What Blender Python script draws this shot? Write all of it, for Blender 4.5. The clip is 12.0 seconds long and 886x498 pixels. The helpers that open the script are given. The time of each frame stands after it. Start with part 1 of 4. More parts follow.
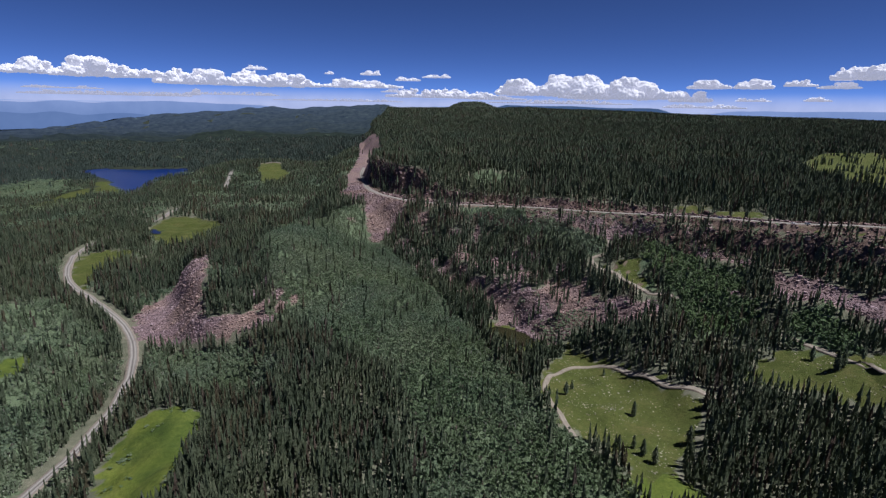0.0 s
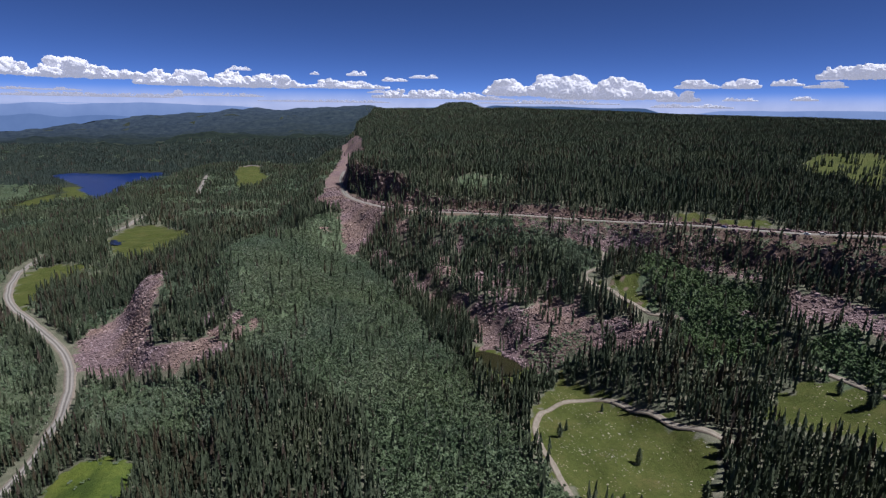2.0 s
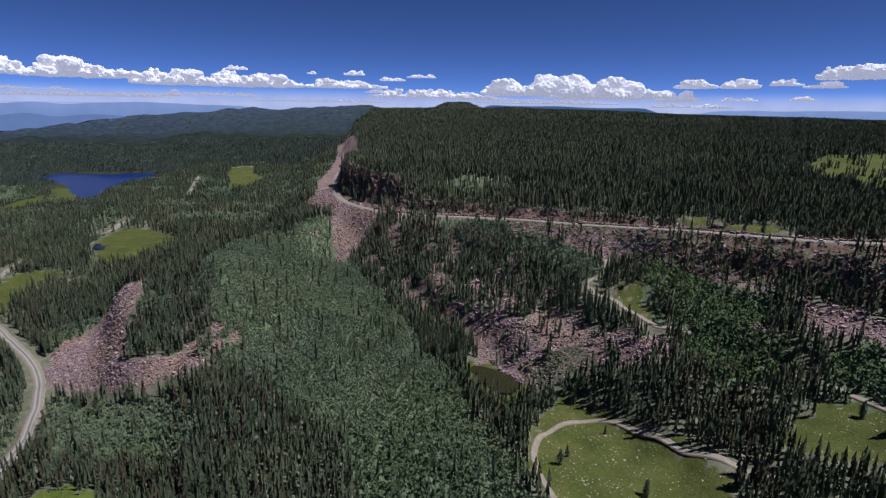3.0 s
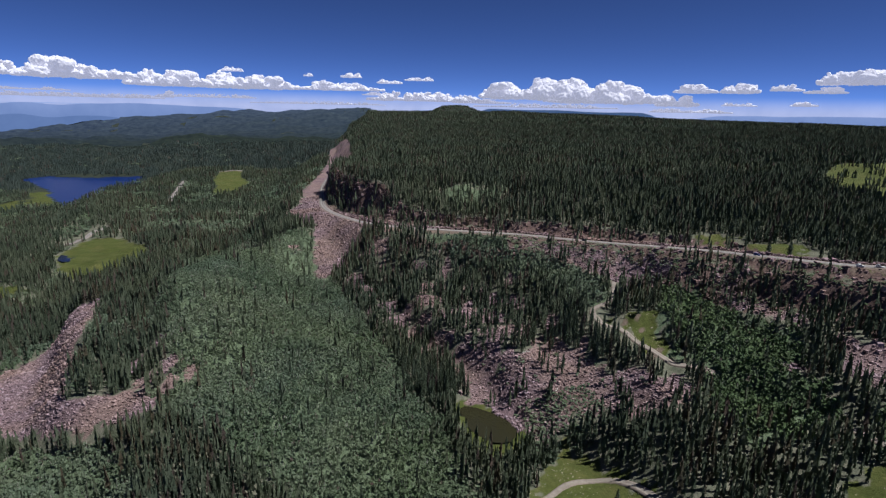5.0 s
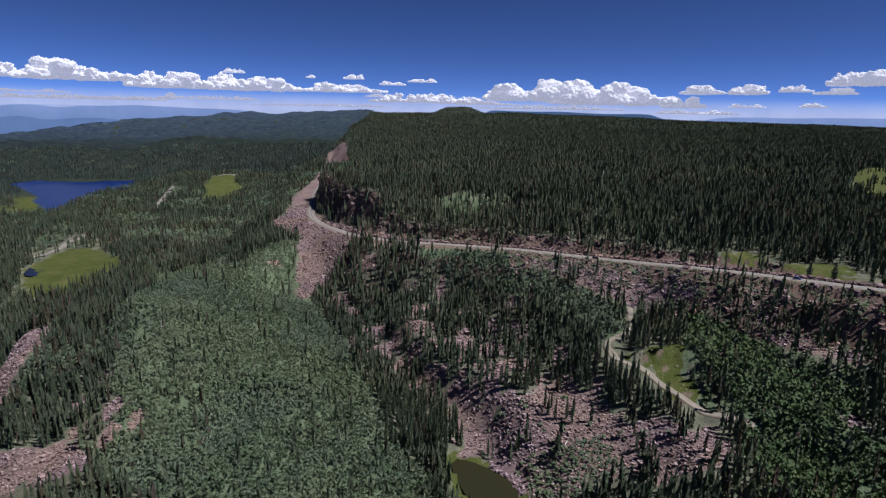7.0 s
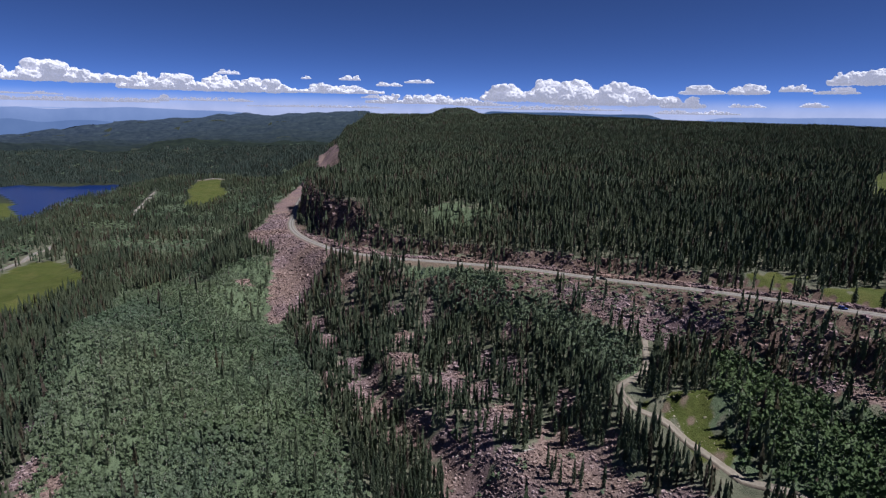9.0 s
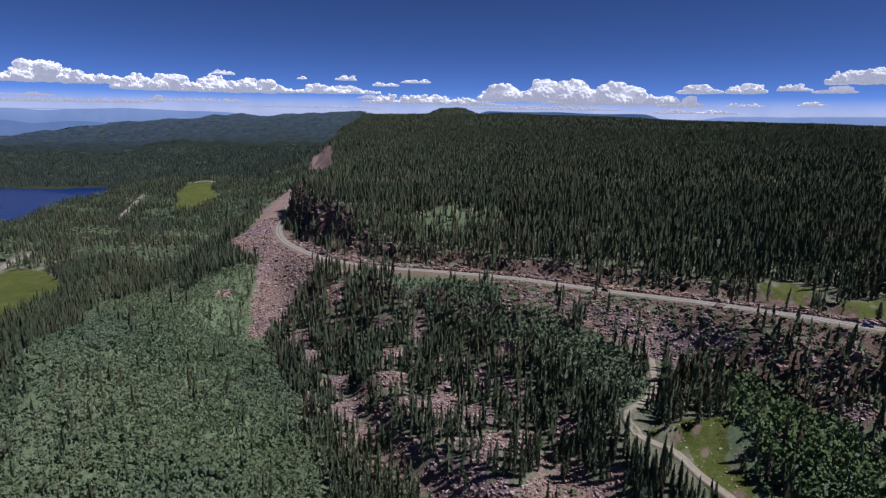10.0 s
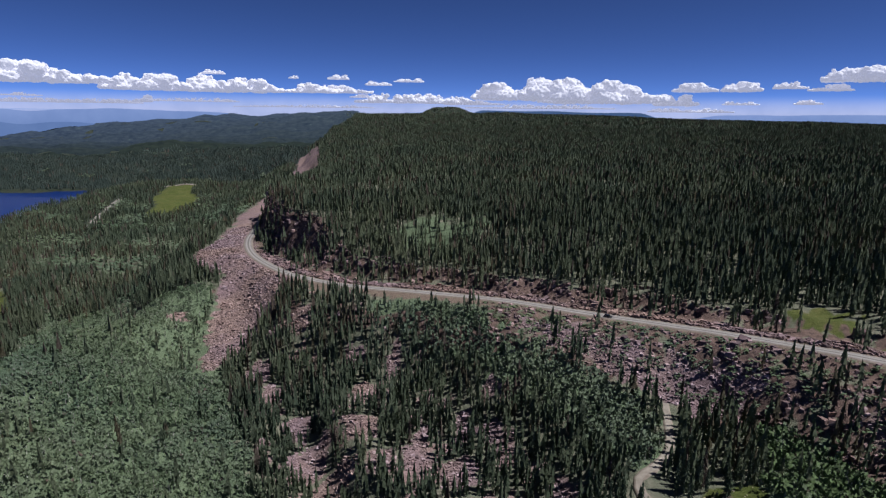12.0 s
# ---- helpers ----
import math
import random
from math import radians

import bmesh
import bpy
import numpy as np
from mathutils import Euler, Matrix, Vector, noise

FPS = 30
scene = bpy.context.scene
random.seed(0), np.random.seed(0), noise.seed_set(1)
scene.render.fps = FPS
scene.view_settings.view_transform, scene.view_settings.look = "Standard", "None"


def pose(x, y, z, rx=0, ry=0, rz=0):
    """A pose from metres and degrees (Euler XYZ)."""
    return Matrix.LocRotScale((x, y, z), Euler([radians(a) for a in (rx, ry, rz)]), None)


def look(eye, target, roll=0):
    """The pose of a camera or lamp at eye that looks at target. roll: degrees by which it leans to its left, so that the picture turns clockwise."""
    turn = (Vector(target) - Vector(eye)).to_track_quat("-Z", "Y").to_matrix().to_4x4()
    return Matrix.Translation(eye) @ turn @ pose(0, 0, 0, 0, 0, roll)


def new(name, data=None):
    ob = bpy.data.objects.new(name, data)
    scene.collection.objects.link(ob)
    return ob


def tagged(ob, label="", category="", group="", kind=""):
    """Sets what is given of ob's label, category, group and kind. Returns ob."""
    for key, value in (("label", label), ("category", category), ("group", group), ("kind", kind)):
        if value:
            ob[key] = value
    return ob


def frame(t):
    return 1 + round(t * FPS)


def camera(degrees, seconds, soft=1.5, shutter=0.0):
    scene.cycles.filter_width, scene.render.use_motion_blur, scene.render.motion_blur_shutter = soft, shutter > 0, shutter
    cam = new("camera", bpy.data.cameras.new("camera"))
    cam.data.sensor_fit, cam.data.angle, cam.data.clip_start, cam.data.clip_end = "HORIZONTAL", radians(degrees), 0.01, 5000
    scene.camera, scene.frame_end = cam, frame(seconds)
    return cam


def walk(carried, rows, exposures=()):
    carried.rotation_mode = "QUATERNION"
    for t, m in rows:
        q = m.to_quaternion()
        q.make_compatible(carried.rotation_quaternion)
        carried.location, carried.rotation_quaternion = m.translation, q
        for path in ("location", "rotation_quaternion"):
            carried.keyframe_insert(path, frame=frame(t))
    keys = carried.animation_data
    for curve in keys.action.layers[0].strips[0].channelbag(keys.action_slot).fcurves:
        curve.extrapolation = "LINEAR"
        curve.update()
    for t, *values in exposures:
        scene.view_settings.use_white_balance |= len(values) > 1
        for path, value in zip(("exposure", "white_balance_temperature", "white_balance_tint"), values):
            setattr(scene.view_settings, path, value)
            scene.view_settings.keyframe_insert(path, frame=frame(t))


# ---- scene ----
cam = camera(77.6, 12.0, soft=1.3)
METRES, EYE, TILT, LEAN, TURN = 280.0, 200.0, -14.5, -0.9, 0.0
ROWS = [
    (0.0, 0.0, 0.0, 0.0, 0.0, -0.0, -0.0),
    (0.5, 0.0074, 0.04, 0.0093, -0.34, -0.01, 0.15),
    (1.0, 0.0148, 0.0798, 0.0189, -0.64, -0.09, 0.32),
    (1.5, 0.0222, 0.1191, 0.0288, -0.9, -0.04, 0.44),
    (2.0, 0.0296, 0.1578, 0.0386, -1.1, 0.06, 0.48),
    (2.5, 0.0368, 0.1968, 0.0484, -1.18, 0.09, 0.48),
    (3.0, 0.0444, 0.2359, 0.058, -1.25, 0.04, 0.47),
    (5.0, 0.0701, 0.3937, 0.1005, -1.49, 0.35, 0.17),
    (5.5, 0.0765, 0.4336, 0.1107, -1.35, 0.42, 0.14),
    (6.0, 0.084, 0.4748, 0.1211, -1.21, 0.49, 0.11),
    (6.5, 0.0923, 0.5166, 0.1323, -1.14, 0.52, 0.12),
    (7.0, 0.1004, 0.5583, 0.1432, -1.06, 0.52, 0.13),
    (9.0, 0.1295, 0.7213, 0.1872, -1.2, 0.61, 0.35),
    (9.5, 0.1366, 0.7606, 0.1981, -1.36, 0.6, 0.45),
    (10.0, 0.1449, 0.7997, 0.2087, -1.43, 0.61, 0.56),
    (10.5, 0.1542, 0.8382, 0.2189, -1.63, 0.62, 0.7),
    (11.0, 0.1633, 0.8761, 0.2289, -1.81, 0.62, 0.81),
    (11.5, 0.1722, 0.9138, 0.2383, -1.91, 0.55, 0.86),
    (12.0, 0.181, 0.9514, 0.2477, -1.88, 0.54, 0.87),
]
walk(cam, [(t, pose(0, 0, EYE, TILT, LEAN, TURN) @ pose(METRES * x, METRES * y, METRES * z, 90 + pitch, roll, yaw)) for t, x, y, z, yaw, pitch, roll in ROWS],
     [(0.0, 0.5, 5550, 13), (12.0, 0.5, 5550, 13)])

# ---- sky, sun and exposure ----
world = bpy.data.worlds.new("sky")
scene.world = world
world.use_nodes = True
SUN_ELEVATION, SUN_AZIMUTH = 58.0, 102.0    # degrees; the azimuth is counted from +y towards +x
sky = world.node_tree.nodes.new("ShaderNodeTexSky")
sky.sky_type, sky.sun_disc = "NISHITA", False
sky.sun_elevation, sky.sun_rotation = radians(SUN_ELEVATION), radians(SUN_AZIMUTH)
sky.altitude, sky.air_density, sky.dust_density, sky.ozone_density = 3200, 0.18, 0.08, 4.0
world.node_tree.nodes["Background"].inputs["Strength"].default_value = 0.098
clean_air = world.node_tree.nodes.new("ShaderNodeHueSaturation")      # deeper blue of the dry mountain air
clean_air.inputs["Saturation"].default_value = 1.05
clean_air.inputs["Hue"].default_value = 0.508
world.node_tree.links.new(sky.outputs[0], clean_air.inputs["Color"])
world.node_tree.links.new(clean_air.outputs[0], world.node_tree.nodes["Background"].inputs["Color"])
sun = new("sun", bpy.data.lights.new("sun", "SUN"))
sun.data.energy, sun.data.angle, sun.data.color = 4.85, radians(0.53), (1.0, 0.92, 0.79)
sun.matrix_world = look((0, 0, 0), (-math.sin(radians(SUN_AZIMUTH)) * math.cos(radians(SUN_ELEVATION)),
                                    -math.cos(radians(SUN_AZIMUTH)) * math.cos(radians(SUN_ELEVATION)), -math.sin(radians(SUN_ELEVATION))))


# ---- materials ----
def material(name, rough=0.9, metal=0.0, spec=0.2):
    """A node material; returns it with its tree and its shader."""
    m = bpy.data.materials.new(name)
    m.use_nodes = True
    shader = m.node_tree.nodes["Principled BSDF"]
    shader.inputs["Roughness"].default_value, shader.inputs["Metallic"].default_value = rough, metal
    shader.inputs["Specular IOR Level"].default_value = spec
    return m, m.node_tree, shader


def put(tree, kind, **values):
    node = tree.nodes.new(kind)
    for key, value in values.items():
        node.inputs[key.replace("_", " ")].default_value = value
    return node


def noise_of(tree, size, detail=4, rough=0.6):
    """Noise in world space; size in metres."""
    place = tree.nodes.new("ShaderNodeNewGeometry")
    n = put(tree, "ShaderNodeTexNoise", Scale=1.0 / size, Detail=detail, Roughness=rough)
    tree.links.new(place.outputs["Position"], n.inputs["Vector"])
    return n.outputs["Fac"]


def ramp(tree, fac, stops):
    r = tree.nodes.new("ShaderNodeValToRGB")
    el = r.color_ramp.elements
    while len(el) < len(stops):
        el.new(0.5)
    for e, (at, colour) in zip(el, stops):
        e.position, e.color = at, (*colour, 1)
    tree.links.new(fac, r.inputs["Fac"])
    return r.outputs["Color"]


def blend(tree, fac, a, b, how="MIX"):
    """Mix of two colours; fac: a number or a socket."""
    n = tree.nodes.new("ShaderNodeMix")
    n.data_type, n.blend_type = "RGBA", how
    for socket, v in ((n.inputs[0], fac), (n.inputs[6], a), (n.inputs[7], b)):
        if isinstance(v, (int, float)):
            socket.default_value = v
        elif isinstance(v, tuple):
            socket.default_value = (*v, 1)
        else:
            tree.links.new(v, socket)
    return n.outputs[2]


def attribute(tree, name):
    a = tree.nodes.new("ShaderNodeAttribute")
    a.attribute_name = name
    return a.outputs["Fac"]


def number(tree, how, a, b):
    n = tree.nodes.new("ShaderNodeMath")
    n.operation = how
    for socket, v in zip(n.inputs, (a, b)):
        if isinstance(v, (int, float)):
            socket.default_value = v
        else:
            tree.links.new(v, socket)
    return n.outputs[0]


def relief(tree, shader, height, strength, distance=0.3):
    b = put(tree, "ShaderNodeBump", Strength=strength, Distance=distance)
    tree.links.new(height, b.inputs["Height"])
    tree.links.new(b.outputs["Normal"], shader.inputs["Normal"])


def masked(tree, name, width=0.25, size=2.5):
    """A painted area's mask, its edge broken up by noise."""
    v = number(tree, "ADD", attribute(tree, name), number(tree, "MULTIPLY", number(tree, "SUBTRACT", noise_of(tree, size, 5, 0.7), 0.5), 0.9))
    r = put(tree, "ShaderNodeMapRange", From_Min=0.5 - width, From_Max=0.5 + width)
    r.interpolation_type = "SMOOTHSTEP"
    tree.links.new(v, r.inputs["Value"])
    return r.outputs[0]


def ground_material():
    m, t, s = material("ground", 0.95, spec=0.1)
    floor = ramp(t, noise_of(t, 6, 6), [(0.3, (0.070, 0.076, 0.052)), (0.52, (0.108, 0.110, 0.077)), (0.72, (0.160, 0.146, 0.110))])
    # beyond about 1 km the far woods' darkness is painted into the floor
    far_floor = ramp(t, noise_of(t, 60, 6), [(0.3, (0.020, 0.026, 0.018)), (0.7, (0.034, 0.040, 0.028))])
    floor = blend(t, masked(t, "wood"), floor, far_floor)
    grass = ramp(t, noise_of(t, 22, 9, 0.72), [(0.28, (0.032, 0.048, 0.013)), (0.45, (0.052, 0.072, 0.018)), (0.58, (0.072, 0.090, 0.025)), (0.75, (0.100, 0.105, 0.045))])
    grass = blend(t, 1.0, grass, ramp(t, noise_of(t, 2.2, 8, 0.75), [(0.3, (0.68, 0.72, 0.7)), (0.7, (1.25, 1.2, 1.2))]), "MULTIPLY")
    grass = blend(t, 1.0, grass, (1.42, 1.38, 1.0), "MULTIPLY")
    grass = blend(t, 1.0, grass, ramp(t, noise_of(t, 38, 4, 0.6), [(0.36, (0.62, 0.70, 0.8)), (0.5, (1, 1, 1)), (0.66, (1.22, 1.16, 1.1))]), "MULTIPLY")
    dry = ramp(t, noise_of(t, 14, 9, 0.75), [(0.28, (0.034, 0.046, 0.013)), (0.48, (0.054, 0.066, 0.020)), (0.62, (0.074, 0.078, 0.029)), (0.8, (0.115, 0.100, 0.055))])
    dry = blend(t, 1.0, dry, ramp(t, noise_of(t, 1.8, 8, 0.75), [(0.3, (0.68, 0.72, 0.7)), (0.7, (1.25, 1.2, 1.2))]), "MULTIPLY")
    dry = blend(t, 1.0, dry, (1.08, 1.06, 0.9), "MULTIPLY")
    scree = ramp(t, noise_of(t, 1.6, 8, 0.75), [(0.25, (0.070, 0.049, 0.043)), (0.5, (0.178, 0.126, 0.110)), (0.75, (0.285, 0.210, 0.188))])
    scree = blend(t, ramp(t, noise_of(t, 45, 3), [(0.4, (0, 0, 0)), (0.6, (1, 1, 1))]), scree, blend(t, 1.0, scree, (0.80, 0.78, 0.95), "MULTIPLY"))
    cliff = ramp(t, noise_of(t, 3.0, 8, 0.75), [(0.3, (0.030, 0.022, 0.020)), (0.5, (0.095, 0.065, 0.055)), (0.75, (0.19, 0.13, 0.105))])
    soil = ramp(t, noise_of(t, 3.0, 8, 0.7), [(0.3, (0.07, 0.052, 0.04)), (0.55, (0.14, 0.105, 0.082)), (0.75, (0.10, 0.098, 0.055))])
    brush = ramp(t, noise_of(t, 3, 7, 0.7), [(0.3, (0.072, 0.094, 0.055)), (0.55, (0.090, 0.116, 0.067)), (0.75, (0.108, 0.134, 0.080))])
    colour = blend(t, masked(t, "brush"), floor, brush)
    colour = blend(t, masked(t, "meadow"), colour, grass)
    colour = blend(t, masked(t, "dry"), colour, dry)
    colour = blend(t, masked(t, "soil"), colour, soil)
    colour = blend(t, masked(t, "cliff"), colour, cliff)
    colour = blend(t, masked(t, "scree"), colour, scree)
    t.links.new(colour, s.inputs["Base Color"])
    relief(t, s, noise_of(t, 1.2, 8, 0.7), 0.7, 0.8)
    return m


def leaf_normal(t, upward=0.3, size=0.7):
    """The way of a leaf: the crown's own face, turned upwards and every way by a fine noise."""
    place = t.nodes.new("ShaderNodeNewGeometry")
    n = put(t, "ShaderNodeTexNoise", Scale=1.0 / size, Detail=2.0)
    t.links.new(place.outputs["Position"], n.inputs["Vector"])
    scaled, shifted, unit = (t.nodes.new("ShaderNodeVectorMath") for _ in range(3))
    shifted.operation, scaled.operation, unit.operation = "ADD", "MULTIPLY_ADD", "NORMALIZE"
    shifted.inputs[1].default_value = (-0.9, -0.9, -0.9 + upward)
    scaled.inputs[1].default_value = (1.8, 1.8, 1.8)
    t.links.new(place.outputs["Normal"], shifted.inputs[0])
    t.links.new(n.outputs["Color"], scaled.inputs[0])
    t.links.new(shifted.outputs[0], scaled.inputs[2])
    t.links.new(scaled.outputs[0], unit.inputs[0])
    return unit.outputs[0]


def leaf_material(name, dark, mid, light, grey=(0.115, 0.092, 0.078), dead=0.07, through_leaf=0.3, rust=0.0, upward=0.2):
    """Foliage: each tree has its own tint, some stand dead and grey."""
    m, t, s = material(name, 0.75, spec=0.15)
    tint = attribute(t, "tint")
    c = ramp(t, tint, [(0.0, dark), (0.5, mid), (0.96, light)])
    c = blend(t, number(t, "GREATER_THAN", tint, 1 - dead), c, grey)
    rusty = number(t, "MULTIPLY", number(t, "GREATER_THAN", noise_of(t, 120, 3), 0.54), number(t, "LESS_THAN", tint, rust))
    c = blend(t, number(t, "MULTIPLY", rusty, 0.75), c, (0.110, 0.088, 0.062))
    c = blend(t, 1.0, c, ramp(t, noise_of(t, 1.1, 4), [(0.3, (0.8, 0.8, 0.8)), (0.7, (1.15, 1.15, 1.15))]), "MULTIPLY")
    c = blend(t, 1.0, c, ramp(t, noise_of(t, 70, 3), [(0.35, (0.80, 0.86, 0.86)), (0.65, (1.15, 1.10, 1.0))]), "MULTIPLY")
    t.links.new(c, s.inputs["Base Color"])
    thin = t.nodes.new("ShaderNodeBsdfTranslucent")
    t.links.new(c, thin.inputs["Color"])
    facing = leaf_normal(t, upward)
    t.links.new(facing, s.inputs["Normal"])
    t.links.new(facing, thin.inputs["Normal"])
    both = put(t, "ShaderNodeMixShader", Fac=through_leaf)
    t.links.new(s.outputs[0], both.inputs[1])
    t.links.new(thin.outputs[0], both.inputs[2])
    t.links.new(both.outputs[0], t.nodes["Material Output"].inputs["Surface"])
    return m


def plain(name, low, high, size, rough=0.9, spec=0.2, bump=0.0):
    m, t, s = material(name, rough, spec=spec)
    t.links.new(ramp(t, noise_of(t, size, 6, 0.65), [(0.3, low), (0.7, high)]), s.inputs["Base Color"])
    if bump:
        relief(t, s, noise_of(t, size, 6, 0.65), bump, size * 0.3)
    return m


def rock_material(name, low, mid, high):
    m, t, s = material(name, 0.9, spec=0.2)
    c = ramp(t, attribute(t, "tint"), [(0.0, low), (0.5, mid), (1.0, high)])
    c = blend(t, 1.0, c, ramp(t, noise_of(t, 0.8, 6), [(0.3, (0.7, 0.7, 0.7)), (0.7, (1.2, 1.2, 1.2))]), "MULTIPLY")
    c = blend(t, 1.0, c, ramp(t, noise_of(t, 45, 3), [(0.4, (1.03, 0.98, 0.98)), (0.6, (0.95, 0.95, 1.15))]), "MULTIPLY")
    t.links.new(c, s.inputs["Base Color"])
    return m


def road_material(name, low, high, line=0.0):
    """A worn road; across runs from -1 to 1 over its width."""
    m, t, s = material(name, 0.85, spec=0.25)
    c = ramp(t, noise_of(t, 2.2, 7, 0.7), [(0.3, low), (0.7, high)])
    a = number(t, "ABSOLUTE", attribute(t, "across"), 0)
    c = blend(t, number(t, "MULTIPLY", number(t, "GREATER_THAN", a, 0.72), 0.75), c, ramp(t, noise_of(t, 1.5, 6), [(0.3, (0.11, 0.088, 0.068)), (0.7, (0.22, 0.18, 0.145))]))
    if line:
        c = blend(t, number(t, "LESS_THAN", a, 0.09), c, (0.10, 0.09, 0.085))
        c = blend(t, number(t, "MULTIPLY", number(t, "LESS_THAN", number(t, "ABSOLUTE", number(t, "SUBTRACT", a, 0.36), 0), 0.12), line), c, (0.27, 0.25, 0.23))
    t.links.new(c, s.inputs["Base Color"])
    relief(t, s, noise_of(t, 0.5, 6), 0.3, 0.05)
    return m


def water_material(name, colour, rough):
    m, t, s = material(name, rough, spec=0.5)
    s.inputs["Base Color"].default_value = (*colour, 1)
    s.inputs["IOR"].default_value = 1.3
    relief(t, s, noise_of(t, 2.5, 5), 0.25, 0.15)
    return m


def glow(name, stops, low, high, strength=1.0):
    """A backdrop's colour by its height: air light painted as glow between low and high metres."""
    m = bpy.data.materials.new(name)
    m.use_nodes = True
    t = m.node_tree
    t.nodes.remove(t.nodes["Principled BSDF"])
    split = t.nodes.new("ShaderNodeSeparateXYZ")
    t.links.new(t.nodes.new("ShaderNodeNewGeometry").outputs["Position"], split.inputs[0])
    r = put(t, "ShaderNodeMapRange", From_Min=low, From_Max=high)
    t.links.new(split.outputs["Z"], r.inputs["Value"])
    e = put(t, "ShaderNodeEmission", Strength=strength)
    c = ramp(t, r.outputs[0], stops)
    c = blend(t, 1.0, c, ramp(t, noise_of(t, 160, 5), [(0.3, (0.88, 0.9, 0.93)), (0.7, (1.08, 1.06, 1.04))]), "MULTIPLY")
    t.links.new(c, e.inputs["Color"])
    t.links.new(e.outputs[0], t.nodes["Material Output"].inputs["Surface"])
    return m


GROUND = ground_material()
SPRUCE = leaf_material("spruce needles", (0.080, 0.101, 0.066), (0.110, 0.135, 0.088), (0.144, 0.166, 0.114), dead=0.055, through_leaf=0.6, rust=0.22)
ASPEN = leaf_material("aspen leaves", (0.100, 0.142, 0.072), (0.138, 0.180, 0.112), (0.172, 0.212, 0.146), dead=0.015, through_leaf=0.5, upward=1.3)
# darker, bluer needles: distance haze painted into the far trees' colour
HAZED_SPRUCE = leaf_material("far spruce needles, haze painted in", (0.050, 0.068, 0.060), (0.066, 0.088, 0.078), (0.084, 0.108, 0.096), dead=0.03, through_leaf=0.5)
BARK = plain("spruce bark", (0.05, 0.04, 0.032), (0.13, 0.105, 0.085), 0.5)
PALE_BARK = plain("aspen bark", (0.30, 0.29, 0.25), (0.5, 0.49, 0.44), 0.6)
DEEP_ASPEN = leaf_material("deep green aspen leaves", (0.094, 0.142, 0.064), (0.108, 0.160, 0.074), (0.122, 0.176, 0.085), dead=0.01, through_leaf=0.5, upward=1.1)
SCREE = rock_material("talus rock", (0.078, 0.056, 0.050), (0.188, 0.134, 0.118), (0.315, 0.240, 0.218))
CRAG = rock_material("rim rock", (0.062, 0.045, 0.040), (0.152, 0.105, 0.090), (0.265, 0.188, 0.162))
PALE_STONE = rock_material("meadow stone", (0.15, 0.14, 0.085), (0.24, 0.225, 0.15), (0.36, 0.34, 0.26))
PAVED = road_material("worn road", (0.13, 0.118, 0.108), (0.20, 0.182, 0.166), 0.7)
TRACK = road_material("dirt road", (0.15, 0.128, 0.104), (0.25, 0.218, 0.18))
LAKE_WATER = water_material("lake water", (0.003, 0.014, 0.085), 0.3)
PUDDLE_WATER = water_material("puddle water", (0.012, 0.016, 0.035), 0.15)
POND_WATER = water_material("pond water", (0.022, 0.021, 0.010), 0.08)

# ---- the lie of the land ----
# Breaklines (x, y, height): the lower ground is drawn between them, the plateau stands over it behind its rim.
HIGHWAY = [(620, 190, 132), (470, 290, 128), (370, 352, 124), (302, 396, 120), (269, 417, 116.5), (240, 440, 114.5), (215, 465, 112), (192, 492, 108),
           (171, 512, 105), (149, 528, 103), (125, 545, 101.5), (98, 564, 100), (68, 580, 98), (34, 594, 96.5), (-2, 610, 94.5), (-41, 640, 92.5), (-74, 682, 92),
           (-92, 718, 91.5), (-103, 754, 91), (-111, 800, 89), (-140, 950, 84), (-156, 1105, 80)]
FAR_BENCH = [(-156, 1105, 80), (-190, 1400, 84), (-240, 1700, 90)]
GULLY = [(-84, 628, 74), (-72, 559, 60), (-5, 495, 50), (45, 405, 38), (60, 380, 35), (85, 345, 34), (110, 270, 36), (120, 190, 36), (120, 60, 40)]
CREST = [(-40, 60, 40), (-50, 200, 42), (-75, 300, 44), (-95, 400, 52), (-120, 445, 66), (-146, 495, 81), (-127, 560, 79), (-104, 605, 77), (-98, 645, 85)]
SPUR = [(20, 505, 66), (34, 455, 63), (70, 440, 66), (96, 405, 56), (114, 368, 49)]
DIRT_BENCH = [(158, 462, 86), (132, 440, 82), (119, 430, 78), (136, 380, 70), (160, 345, 62), (190, 330, 62)]
LEDGE_TOP = [(206, 458, 108), (230, 432, 110), (258, 405, 112), (302, 372, 117), (380, 320, 122)]
LEDGE_FOOT = [(219, 418, 90), (243, 392, 90), (272, 358, 89), (330, 318, 90)]
RIGHT_SLOPE = [(290, 322, 80), (258, 342, 82), (205, 380, 76), (192, 420, 86)]
RIGHT_MEADOW = [(160, 300, 48), (200, 290, 54), (235, 305, 66), (290, 290, 70), (400, 200, 76)]
RIGHT_FOOT = [(150, 235, 40), (190, 225, 46), (260, 150, 52), (300, 40, 56)]
WEST_FOOT = [(-130, 290, 20), (-190, 340, 19), (-243, 421, 20), (-262, 470, 24), (-285, 560, 30), (-240, 700, 42), (-225, 812, 48), (-270, 1120, 42), (-380, 1620, 50)]
TALUS_TOP = [(-168, 412, 47), (-178, 450, 58), (-225, 511, 57), (-200, 560, 58), (-165, 620, 55)]
WEST_VALE = [(-190, 60, 0), (-203, 275, 8), (-250, 350, 15), (-350, 534, 34), (-395, 616, 37), (-385, 800, 35), (-425, 1075, 47), (-480, 1280, 52), (-440, 1400, 56)]
